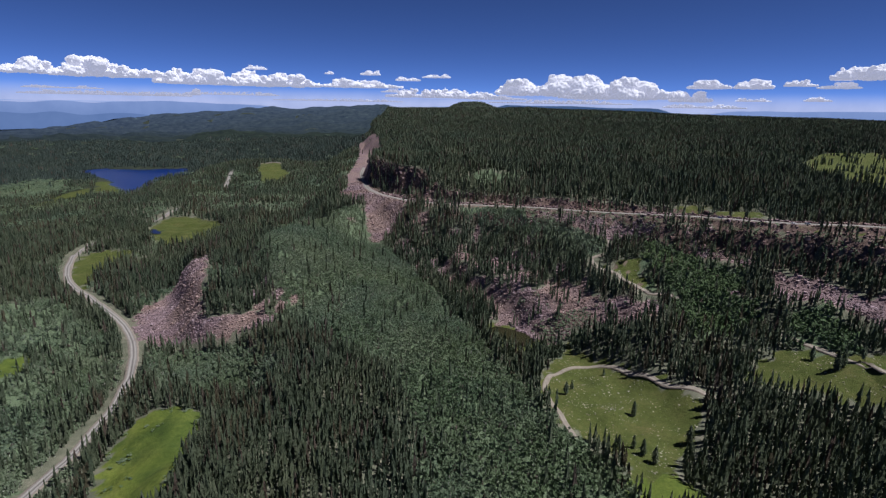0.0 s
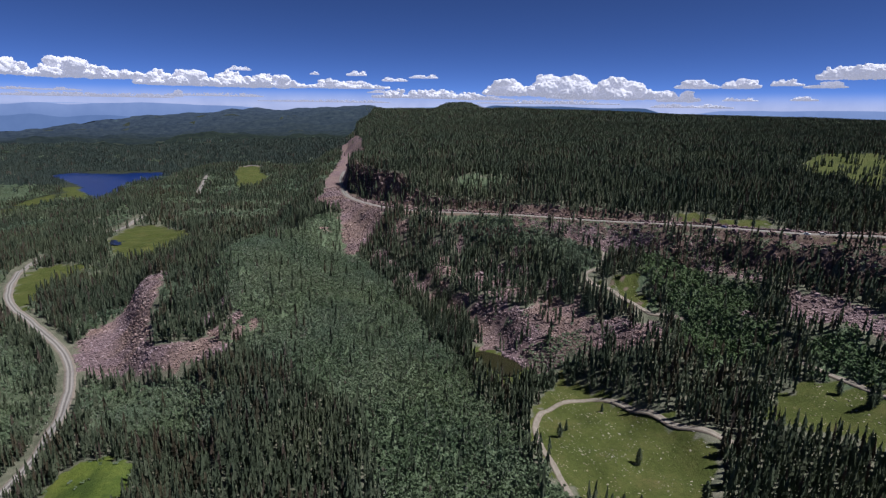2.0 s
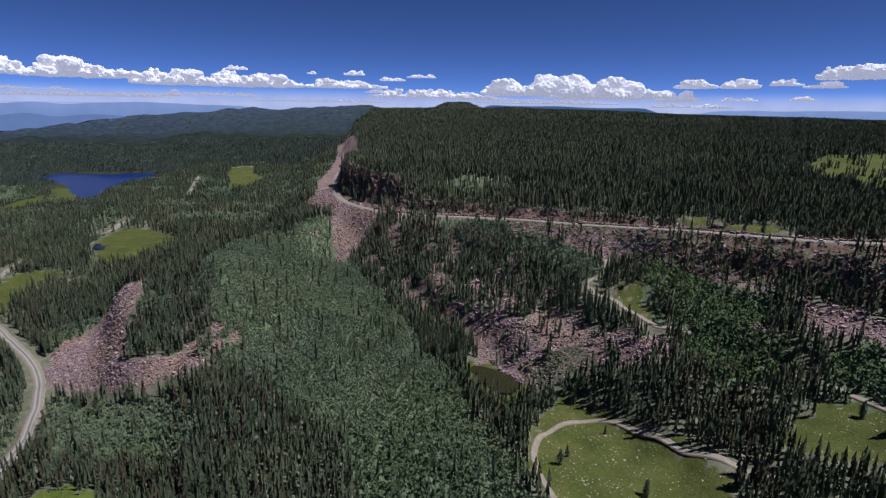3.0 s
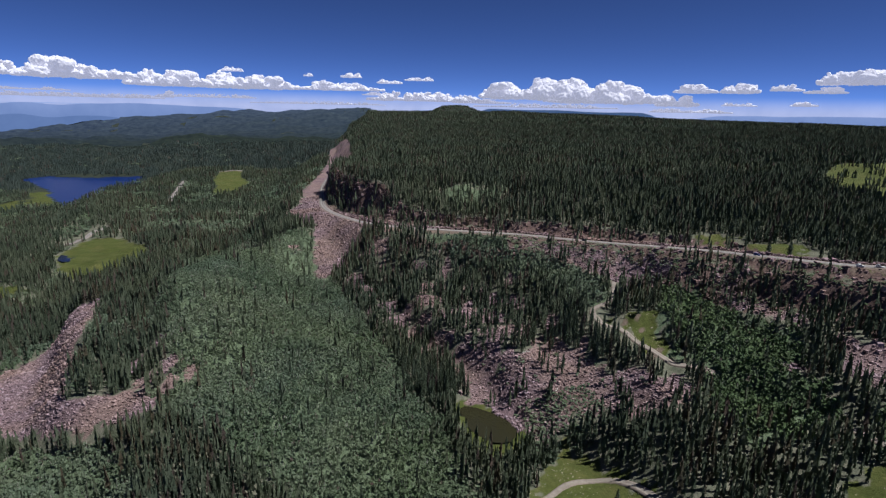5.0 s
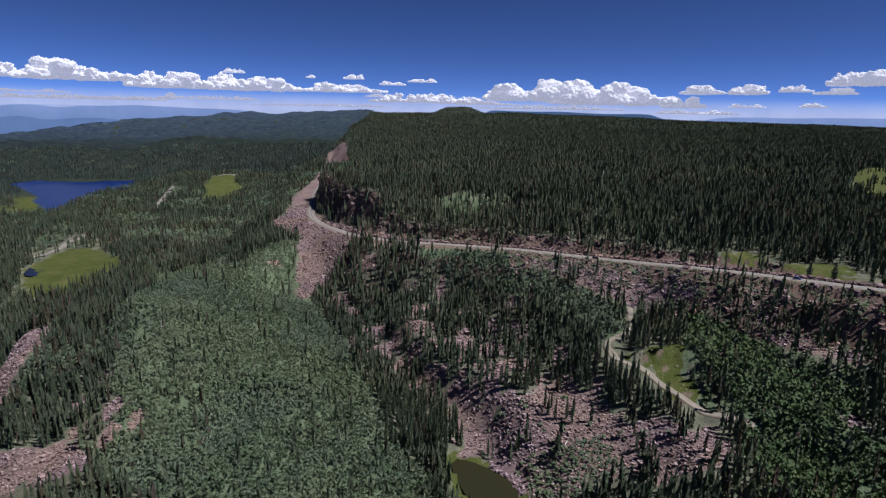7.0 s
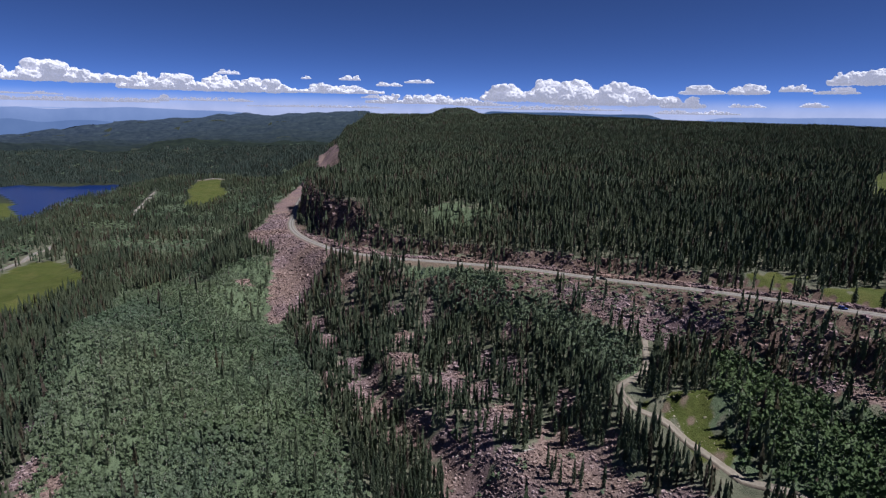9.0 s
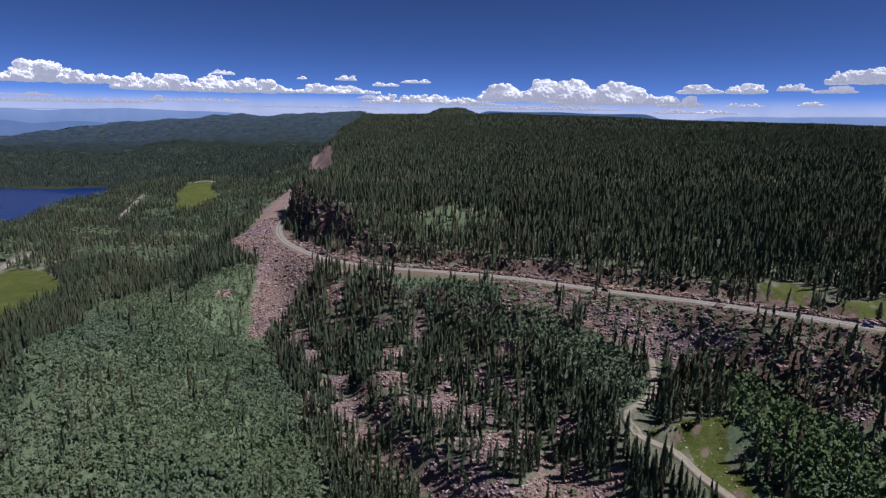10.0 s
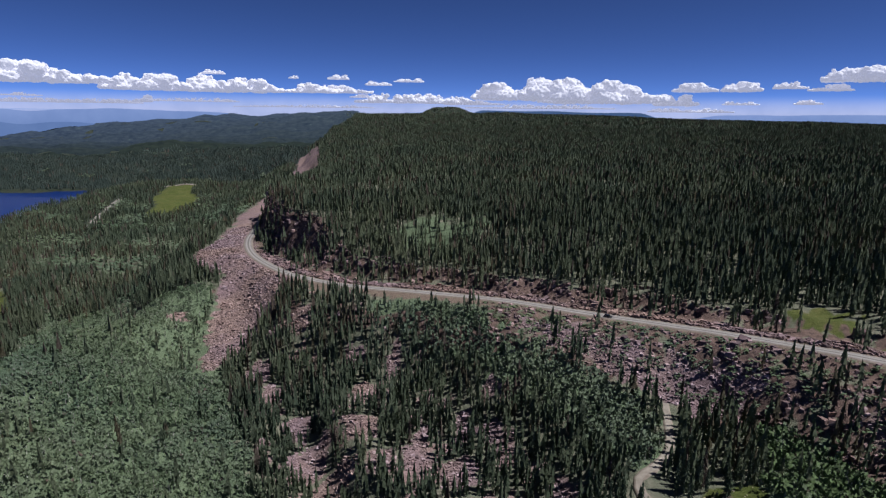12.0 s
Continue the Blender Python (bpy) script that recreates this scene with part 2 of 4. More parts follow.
FAR_WEST = [(-520, 100, 0), (-560, 500, 18), (-640, 850, 16), (-760, 1050, 14), (-1000, 1250, 10), (-1500, 1500, 8)]
LAKE_SHORE = [(-979, 1515, 16), (-953, 1590, 16), (-834, 1574, 16), (-734, 1618, 16), (-673, 1476, 16), (-680, 1357, 16), (-640, 1200, 16), (-626, 1095, 16), (-706, 1180, 16), (-859, 1350, 16), (-979, 1490, 16)]
MID_SHELF = [(-1300, 2300, 20), (-900, 2300, 30), (-520, 2300, 48), (-1009, 3000, 30), (-2025, 3300, 5), (-2900, 2400, -20)]
FAR_SHELF = [(-4800, 1200, -150), (-3000, 3400, -15), (-2600, 3900, 20), (-2200, 4250, 88), (-1500, 4400, 140), (-500, 4450, 180), (-400, 4800, 150)]
BREAKLINES = [HIGHWAY, FAR_BENCH, GULLY, CREST, SPUR, DIRT_BENCH, LEDGE_TOP, LEDGE_FOOT, RIGHT_SLOPE, RIGHT_MEADOW, RIGHT_FOOT, WEST_FOOT, TALUS_TOP, WEST_VALE, FAR_WEST, LAKE_SHORE, MID_SHELF, FAR_SHELF]
RIM = [(900, 40), (640, 235), (480, 335), (380, 395), (310, 432), (252, 474), (208, 514), (172, 540), (130, 564), (74, 602), (2, 632), (-26, 658), (-60, 697), (-79, 735),
       (-97, 775), (-110, 812), (-118, 870), (-127, 940), (-126, 1040), (-126, 1190), (-160, 1400), (-198, 1600), (-212, 1700), (-330, 2600), (-420, 4900)]


def along(line, x, y):
    """Distance to a polyline, how far along it, the height there, and the side (plus: to its right)."""
    p = np.array(line, float)
    best = np.full(np.shape(x), 1e18)
    run, height, side = np.zeros_like(best), np.zeros_like(best), np.ones_like(best)
    done = 0.0
    for a, b in zip(p[:-1], p[1:]):
        dx, dy = b[0] - a[0], b[1] - a[1]
        length = math.hypot(dx, dy)
        u = np.clip(((x - a[0]) * dx + (y - a[1]) * dy) / length ** 2, 0, 1)
        qx, qy = x - a[0] - u * dx, y - a[1] - u * dy
        d2 = qx * qx + qy * qy
        near = d2 < best
        best = np.where(near, d2, best)
        run = np.where(near, done + u * length, run)
        if len(a) > 2:
            height = np.where(near, a[2] + u * (b[2] - a[2]), height)
        side = np.where(near, np.sign(qx * dy - qy * dx), side)
        done += length
    return np.sqrt(best), run, height, side


def step(a, b, v):
    u = np.clip((v - a) / (b - a), 0, 1)
    return u * u * (3 - 2 * u)


def wave(x, y, size, seed):
    """Smooth uneven swell of about -1 to 1, of that size in metres."""
    r = np.random.RandomState(seed)
    out = np.zeros(np.shape(x))
    for k in range(7):
        a, f, ph = r.uniform(0, 6.283), r.uniform(0.6, 1.7) * 6.283 / size, r.uniform(0, 6.283, 2)
        out = out + np.sin((x * math.cos(a) + y * math.sin(a)) * f + ph[0] + 1.3 * np.sin((y * math.cos(a) - x * math.sin(a)) * f * 0.7 + ph[1]))
    return out / 3.2


def rim_side(x, y):
    """Metres behind the plateau's rim (plus) or in front of it."""
    d, run, _, side = along(RIM, x, y)
    return np.where(side > 0, d, -d) + 4 * wave(x, y, 60, 3) + 1.6 * wave(x, y, 17, 4)


def plateau(x, y):
    r = np.hypot(x, y)
    top = 126 + 2.0 * wave(x, y, 160, 5) * step(500, 800, r) + 5 * wave(x, y, 900, 6) * step(900, 2500, r)
    top = top + 6 * step(700, 1300, r) + 10 * step(1400, 4200, r) + 44 * np.exp(-((x - 500) / 1300) ** 2) * step(2200, 4300, y)
    top = top - 6 * step(150, 330, x) * (1 - step(600, 900, y)) + 5 * step(450, 800, x) * step(700, 1000, y)
    butte = np.exp(-((x - 225) / 150) ** 4 - ((y - 4380) / 170) ** 4)
    return top + 48 * butte


def lower(x, y):
    total, weight = np.zeros(np.shape(x)), np.zeros(np.shape(x))
    even = 700 * (1 - step(16, 48, np.hypot(x - 102, y - 388)))     # the open talus by the pond lies even
    for line in BREAKLINES:
        d, _, z, _ = along(line, x, y)
        w = 1 / (d * d + 60 + even) ** 1.6
        total, weight = total + w * z, weight + w
    z = total / weight
    far = step(900, 2600, np.hypot(x, y))
    return z + 1.2 * wave(x, y, 45, 8) + 14 * far * wave(x, y, 800, 9) + 8 * step(1800, 2900, np.hypot(x, y)) * wave(x, y, 260, 12)


def level_out(z, line, x, y, half, soft):
    """The ground evened out along a road."""
    d, _, h, _ = along(line, x, y)
    return z + (h - z) * (1 - step(half, half + soft, d))


LAKE = [(-977, 1490), (-953, 1576), (-834, 1564), (-734, 1608), (-683, 1476), (-690, 1357), (-652, 1195), (-636, 1115), (-706, 1195), (-852, 1365)]
POND = [(39, 395), (46, 396), (57, 389), (65, 381), (69, 372), (64, 361), (53, 361), (45, 370), (41, 384)]
MARSH = [(36, 401), (46, 403), (58, 394), (73, 384), (74, 368), (68, 354), (54, 346), (40, 360)]
LAKE_LEVEL, POND_LEVEL = 15.0, 36.6


def inside(poly, x, y, rough=0.0, seed=20):
    """Which points lie in a polygon of the plan; rough: metres by which its edge wanders."""
    if rough:
        x, y = x + rough * wave(x, y, 14, seed), y + rough * wave(x, y, 14, seed + 1)
    hit = np.zeros(np.shape(x), bool)
    for (ax, ay), (bx, by) in zip(poly, poly[1:] + poly[:1]):
        if ay != by:
            hit ^= ((ay > y) != (by > y)) & (x < ax + (y - ay) * (bx - ax) / (by - ay))
    return hit


def land(x, y):
    """The height of the ground."""
    x, y = np.asarray(x, float), np.asarray(y, float)
    s = rim_side(x, y)
    z = lower(x, y)
    near = 1 - step(840, 1000, y)
    saddle = step(850, 960, y) * (1 - step(1300, 1500, y))       # here the edge climbs gently
    wide = 10 + near * 58 * step(-45, 25, x) + (1 - near) * 16 + 45 * saddle
    bank = 0.72 - near * 0.42 * step(-45, 25, x) - 0.3 * saddle
    top = 4 + 14 * near * (1 - step(-45, 25, x))
    talus = step(1300, 1450, y) * (1 - step(1700, 1900, y))       # and here a long slope of rock leads up to it
    up = bank * step(-5 - 42 * talus, top, s) + (1 - bank) * step(-2, wide, s)
    z = z + (np.maximum(plateau(x, y), z) - z) * up
    z = level_out(z, HIGHWAY, x, y, np.where(y > 770, 4.2, 6.5), np.where(y > 770, 3.5, 7))
    z = np.where(inside(MARSH, x, y), POND_LEVEL + 0.5, z)
    z = np.where(inside(POND, x, y), POND_LEVEL - 1.5, z)
    return np.where(inside(LAKE, x, y), LAKE_LEVEL - 2, z)


# ---- the plan: what grows and lies where ----
LEFT_ROAD = [(-208, 180), (-208, 240), (-206, 252), (-204, 270), (-206, 288), (-205, 305), (-206, 325), (-213, 348), (-227, 378), (-242, 402), (-257, 421), (-274, 437), (-295, 453),
             (-324, 477), (-347, 494), (-366, 515), (-383, 545), (-402, 586), (-409, 630), (-412, 722), (-412, 805), (-416, 862)]
FAR_ROAD = [(-406, 1030), (-430, 1110), (-478, 1260), (-470, 1340), (-448, 1372), (-390, 1410)]
DIRT_ROAD = [(149, 474), (146, 464), (141, 449), (130, 438), (123, 436), (123, 428), (132, 421), (141, 408), (147, 394), (154, 386), (162, 380), (172, 373)]
DIRT_ROAD_EAST = [(209, 330), (217, 318), (225, 309), (231, 298), (233, 287), (236, 277), (242, 264), (262, 240), (290, 220)]
MEADOW_ROAD = [(69, 246), (67, 257), (64, 282), (63, 300), (68, 314), (82, 330), (103, 336), (116, 322), (123, 311), (134, 293), (146, 281), (165, 270)]
MEADOWS = [
    [(-173, 238), (-187, 274), (-182, 293), (-160, 302), (-137, 289), (-129, 260), (-126, 235), (-125, 215), (-140, 200), (-160, 215)],
    [(-312, 359), (-302, 369), (-290, 360), (-287, 343), (-297, 337), (-310, 344)],
    [(83, 215), (88, 200), (122, 200), (109, 222), (100, 226)]]
DRY_MEADOWS = [
    [(74, 336), (90, 356), (106, 340), (123, 312), (141, 287), (146, 271), (130, 243), (110, 222), (90, 215), (86, 240), (64, 258), (60, 295)],
    [(180, 295), (206, 313), (229, 299), (244, 290), (270, 290), (262, 250), (233, 250), (215, 258), (200, 267), (176, 279)],
    [(134, 424), (144, 428), (162, 425), (160, 418), (153, 412), (151, 405), (158, 402), (158, 390), (148, 386), (144, 400), (140, 411)],
    [(27, 668), (62, 690), (72, 661), (99, 690), (102, 655), (76, 637), (66, 623), (40, 641)],
    [(216, 496), (224, 516), (245, 512), (243, 494), (232, 490)], [(232, 476), (244, 484), (276, 488), (284, 478), (264, 454), (242, 460)],
    [(470, 735), (596, 893), (708, 972), (790, 952), (620, 640), (480, 593), (450, 600), (467, 662)],
    [(590, 1570), (690, 1590), (810, 1650), (820, 1610), (700, 1555), (600, 1545)], [(740, 1300), (760, 1150), (735, 1150), (715, 1290)], [(-16, 825), (20, 792), (10, 780), (-20, 806)], [(320, 862), (345, 865), (340, 850), (322, 850)],
    [(262, 410), (282, 408), (278, 393), (256, 401)], [(300, 392), (360, 352), (340, 335), (290, 378)],
    [(-446, 1364), (-420, 1390), (-404, 1402), (-388, 1340), (-378, 1310), (-352, 1290), (-346, 1240), (-330, 1200), (-336, 1150), (-330, 1118), (-352, 1084), (-372, 1130), (-388, 1195), (-420, 1230), (-428, 1300)],
    [(-772, 1131), (-761, 1198), (-707, 1100), (-717, 1031), (-733, 951)], [(-813, 1306), (-737, 1265), (-668, 1158), (-670, 1127), (-723, 1137)],
    [(-352, 500), (-379, 543), (-392, 591), (-369, 602), (-339, 598), (-344, 562), (-342, 518), (-326, 486), (-338, 488)],
    [(-396, 747), (-397, 800), (-367, 805), (-281, 710), (-288, 676), (-296, 632), (-323, 625), (-345, 650), (-385, 707)]]
SCRUB = [[(-395, 420), (-360, 452), (-310, 428), (-268, 392), (-262, 372), (-300, 376), (-350, 395)], [(-300, 330), (-270, 345), (-245, 318), (-262, 300)], [(-900, 1180), (-850, 1260), (-800, 1180), (-830, 1110)]]
SCREES = [
    [(-223, 512), (-200, 443), (-187, 404), (-177, 390), (-161, 389), (-134, 393), (-122, 381), (-124, 368), (-142, 371), (-163, 371), (-206, 388), (-236, 400), (-252, 422), (-261, 446), (-257, 474), (-248, 500)],
    [(38, 442), (54, 436), (65, 415), (88, 421), (103, 416), (114, 401), (122, 386), (140, 380), (139, 363), (116, 365), (95, 368), (87, 365), (80, 376), (70, 381), (60, 392), (46, 404), (42, 416), (54, 420)],
    [(-134, 703), (-128, 760), (-142, 830), (-160, 914), (-165, 990), (-176, 1112), (-140, 1112), (-128, 950), (-106, 800), (-98, 754), (-88, 722), (-68, 686), (-36, 644), (-41, 613), (-50, 597), (-60, 568), (-73, 560), (-80, 590), (-86, 634), (-93, 660), (-112, 677)],
    [(-176, 1112), (-196, 1300), (-222, 1500), (-240, 1600), (-205, 1630), (-186, 1560), (-166, 1440), (-140, 1290), (-124, 1200), (-138, 1112)],
    [(96, 540), (122, 526), (142, 505), (162, 491), (177, 477), (183, 465), (174, 460), (154, 471), (144, 480), (130, 494), (112, 512)],
    [(241, 384), (247, 372), (262, 364), (270, 345), (290, 332), (275, 305), (258, 322), (250, 336), (230, 342), (223, 350)],
    [(203, 446), (217, 420), (236, 403), (231, 395), (211, 406), (199, 430)],
    [(36, 444), (61, 431), (66, 412), (85, 405), (106, 411), (118, 392), (126, 378), (156, 374), (157, 358), (139, 351), (118, 360), (104, 374), (91, 362), (80, 358), (70, 370), (60, 384), (53, 399), (38, 400), (54, 414), (43, 430)]]
BARE_SPOTS = [(-150, 420, 5), (-128, 408, 6), (-138, 400, 5), (-112, 402, 4), (-145, 432, 4), (-120, 392, 4), (1, 490, 9), (-28, 539, 6), (21, 523, 6), (49, 475, 8), (16, 474, 7), (81, 505, 4), (-102, 603, 5), (26, 496, 6), (-40, 560, 7), (-10, 515, 6), (64, 462, 7), (206, 367, 5), (-20, 580, 6), (35, 540, 5), (72, 440, 6), (100, 440, 4)]
ASPENS = [
    [(-250, 700), (-180, 660), (-117, 640), (-92, 640), (-74, 583), (-43, 530), (-4, 440), (17, 388), (33, 365), (36, 330), (56, 290), (58, 264), (72, 248), (82, 228), (86, 185), (84, 120), (0, 120), (-5, 188), (-9, 227), (-17, 266), (-33, 305),
     (-66, 336), (-112, 366), (-140, 430), (-158, 480), (-165, 540), (-200, 600)],
    [(12, 580), (41, 583), (66, 567), (96, 540), (107, 512), (126, 494), (141, 472), (141, 455), (131, 440), (120, 446), (112, 468), (99, 485), (87, 504), (68, 526), (46, 546), (27, 562)],
    [(172, 453), (186, 441), (196, 427), (212, 400), (224, 388), (219, 378), (206, 361), (214, 350), (207, 330), (165, 322), (158, 351), (166, 378), (157, 394), (161, 404), (154, 413), (162, 424)],
    [(222, 336), (238, 334), (253, 325), (252, 301), (238, 290), (225, 303), (217, 315)],
    [(-219, 378), (-141, 360), (-98, 319), (-100, 298), (-142, 317), (-185, 326)],
    [(-400, 429), (-340, 465), (-262, 405), (-238, 355), (-222, 320), (-218, 281), (-216, 235), (-230, 200), (-300, 260), (-420, 330)],
    [(-1010, 1170), (-960, 1310), (-860, 1270), (-800, 1150), (-790, 1080), (-850, 1010)]]
THIN_WOOD = [(-70, 590), (-30, 640), (40, 585), (80, 520), (100, 450), (120, 410), (120, 365), (85, 372), (56, 398), (10, 448), (-38, 520)]


def any_of(polys, x, y, rough=4.0):
    """Points in any of the polygons, whose edges wander by rough metres."""
    hit = np.zeros(np.shape(x), bool)
    px, py = x + rough * wave(x, y, 14, 30), y + rough * wave(x, y, 14, 31)
    for p in polys:
        a = np.array(p, float)
        box = (px > a[:, 0].min()) & (px < a[:, 0].max()) & (py > a[:, 1].min()) & (py < a[:, 1].max())
        if box.any():
            hit[box] |= inside(p, px[box], py[box])
    return hit


def bare_spots(x, y):
    hit = np.zeros(np.shape(x), bool)
    for a, b, r in BARE_SPOTS:
        hit |= np.hypot(x - a, (y - b) * 0.8) < r * (1 + 0.35 * wave(x, y, 9, 50))
    return hit


def steepness(x, y, e=2.5):
    return np.hypot(land(x + e, y) - land(x - e, y), land(x, y + e) - land(x, y - e)) / (2 * e)


# ---- ground ----
def spaced(lo, a, b, hi, fine, grow):
    """Coordinates that are close between a and b and widen outwards to lo and hi."""
    mid = list(np.arange(a, b + fine, fine))
    for end, way in ((hi, 1), (lo, -1)):
        gap, out = fine, []
        v = mid[-1] if way > 0 else mid[0]
        while way * (end - v) > 0:
            gap *= grow
            v += way * gap
            out.append(v)
        mid = mid + out if way > 0 else out[::-1] + mid
    return np.array(mid)


def mesh_of(name, verts, faces, mat, floats=None, smooth=False):
    """A mesh from arrays of places and of triangles or quads, with one number per point for each name in floats."""
    me = bpy.data.meshes.new(name)
    verts, faces = np.asarray(verts, np.float32), np.asarray(faces, np.int32)
    n = faces.shape[1]
    me.vertices.add(len(verts))
    me.vertices.foreach_set("co", verts.ravel())
    me.loops.add(faces.size)
    me.loops.foreach_set("vertex_index", faces.ravel())
    me.polygons.add(len(faces))
    me.polygons.foreach_set("loop_start", np.arange(0, faces.size, n, dtype=np.int32))
    me.polygons.foreach_set("use_smooth", np.full(len(faces), smooth))
    me.update(calc_edges=True)
    for key, values in (floats or {}).items():
        me.attributes.new(key, "FLOAT", "POINT").data.foreach_set("value", np.asarray(values, np.float32))
    me.materials.append(mat)
    return me


def build_ground():
    xs = spaced(-4900, -400, 310, 4900, 3.8, 1.045)
    ys = spaced(-600, 160, 730, 4780, 3.8, 1.03)
    x, y = np.meshgrid(xs, ys)
    z = land(x, y)
    steep = steepness(x, y)
    behind = rim_side(x, y)
    scree = any_of(SCREES, x, y, 3) | bare_spots(x, y) | (inside(THIN_WOOD, x, y, 3) & (wave(x, y, 19, 70) < np.where(y > 515, -0.7, -0.22)) & ~inside(ASPENS[1], x, y))
    near_way = along(HIGHWAY, x, y)[0]
    cliff = ((steep > 0.6) & (behind > -60) & (behind < 30) & (x > -120)) | ((near_way < 42) & (near_way > 5) & (x > 84) & (behind < -4) & (wave(x, y, 12, 73) > -0.5)) | ((near_way > 6) & (near_way < 17) & (behind > -8) & (x > -60))
    cut = (near_way < 13) & ~scree
    # the last mask darkens the floor with distance, from 900 m out
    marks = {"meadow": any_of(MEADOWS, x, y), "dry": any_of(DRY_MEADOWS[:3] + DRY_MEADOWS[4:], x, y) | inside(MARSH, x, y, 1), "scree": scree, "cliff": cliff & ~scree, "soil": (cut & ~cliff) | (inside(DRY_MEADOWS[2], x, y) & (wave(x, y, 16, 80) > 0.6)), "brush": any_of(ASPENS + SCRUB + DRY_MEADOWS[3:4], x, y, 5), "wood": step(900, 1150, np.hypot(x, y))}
    nx = len(xs)
    i = (np.arange(len(ys) - 1)[:, None] * nx + np.arange(nx - 1)[None]).ravel()
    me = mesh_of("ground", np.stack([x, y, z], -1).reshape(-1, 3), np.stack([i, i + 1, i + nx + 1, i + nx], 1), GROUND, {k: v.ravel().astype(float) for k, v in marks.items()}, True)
    tagged(new("ground", me), "forested mountain ground with green meadows, pinkish talus and a rocky rim", "ground", kind="structure")


build_ground()


def smooth_line(line, gap=3.0):
    """A polyline rounded off and cut into even steps."""
    p = np.array([q[:2] for q in line], float)
    for _ in range(3):
        a, b = 0.75 * p[:-1] + 0.25 * p[1:], 0.25 * p[:-1] + 0.75 * p[1:]
        p = np.vstack([p[:1], np.stack([a, b], 1).reshape(-1, 2), p[-1:]])
    d = np.concatenate([[0], np.cumsum(np.hypot(*np.diff(p, axis=0).T))])
    s = np.arange(0, d[-1], gap)
    return np.stack([np.interp(s, d, p[:, 0]), np.interp(s, d, p[:, 1])], 1)


def build_road(name, line, width, mat, label, lift=0.25):
    p = smooth_line(line)
    t = np.gradient(p, axis=0)
    t /= np.hypot(t[:, 0], t[:, 1])[:, None]
    side = np.stack([t[:, 1], -t[:, 0]], 1)
    cross = np.array([-1.25, -1.0, -0.5, 0.0, 0.5, 1.0, 1.25])
    wobble = 1 + 0.06 * wave(p[:, 0], p[:, 1], 25, 60)
    q = p[:, None] + side[:, None] * (cross[None, :, None] * (width / 2) * wobble[:, None, None])
    mid = land(p[:, 0], p[:, 1])
    g = np.maximum(land(q[..., 0], q[..., 1]), mid[:, None])
    g[:, 1:-1] += lift
    g[:, [0, -1]] -= 0.6
    n = len(cross)
    i = (np.arange(len(p) - 1)[:, None] * n + np.arange(n - 1)[None]).ravel()
    me = mesh_of(name, np.dstack([q, g]).reshape(-1, 3), np.stack([i, i + 1, i + n + 1, i + n], 1), mat, {"across": np.tile(np.clip(cross, -1, 1), len(p))}, True)
    tagged(new(name, me), label, "road", kind="structure")


build_road("road_1", HIGHWAY, 7.0, PAVED, "pale worn two-lane road along the rocky rim")
build_road("road_2", LEFT_ROAD, 6.6, PAVED, "pale grey winding road through the lower forest")
build_road("road_6", FAR_ROAD, 8.0, PAVED, "far stretch of the pale road in the lower forest")
build_road("road_3", DIRT_ROAD, 3.1, TRACK, "narrow dirt road winding between aspens and spruces")
build_road("road_5", DIRT_ROAD_EAST, 2.8, TRACK, "narrow dirt road through a meadow beside aspens")
build_road("road_4", MEADOW_ROAD, 3.0, TRACK, "narrow dirt track across the stony meadow")


def build_water(name, poly, level, mat, label):
    bm = bmesh.new()
    c = np.mean(poly, axis=0)
    ring = smooth_line(poly + poly[:1], 4.0)
    bm.faces.new([bm.verts.new((c[0] + (a - c[0]) * 1.04, c[1] + (b - c[1]) * 1.04, level)) for a, b in ring])
    me = bpy.data.meshes.new(name)
    bm.to_mesh(me)
    me.materials.append(mat)
    tagged(new(name, me), label, "water", kind="structure")


build_water("water_lake", LAKE, LAKE_LEVEL, LAKE_WATER, "deep blue mountain lake amid dark forest")
build_water("water_pond", POND, POND_LEVEL, POND_WATER, "small murky olive pond with a marshy green edge")
build_water("water_puddle", [(-383, 712), (-362, 704), (-356, 692), (-361, 684), (-374, 690)], float(land(-368, 697)) + 0.35, PUDDLE_WATER, "dark blue puddle in the wet meadow")


# ---- trees ----
def spruce_shape(tiers, sides, seed):
    """A narrow column of drooping, ragged skirts that ends in a spire: places for a tree 1 high and about 1 wide, and its triangles."""
    r = np.random.RandomState(seed)
    verts, tris = [], []
    full = r.uniform(0.45, 0.7)
    for k in range(tiers):
        u = k / tiers
        base, top = 0.04 + 0.96 * u, min(1.0, 0.04 + 0.96 * (k + 1.7) / tiers)
        wide = 0.5 * min(1.0, ((1 - u) / full) ** 0.8) * (0.8 + 0.35 * r.rand()) + 0.02
        if k == 0:
            wide *= 0.75
        apex = len(verts)
        verts.append((0, 0, top))
        turn = r.uniform(0, 6.283)
        for j in range(2 * sides):
            out = wide * (r.uniform(0.85, 1.25) if j % 2 == 0 else r.uniform(0.3, 0.5))
            a = turn + math.pi * j / sides + r.uniform(-0.15, 0.15)
            verts.append((out * math.cos(a), out * math.sin(a), base + (-0.014 if j % 2 == 0 else 0.03) + r.uniform(-0.01, 0.01)))
        for j in range(2 * sides):
            tris.append((apex, apex + 1 + j, apex + 1 + (j + 1) % (2 * sides)))
    return np.array(verts), np.array(tris)


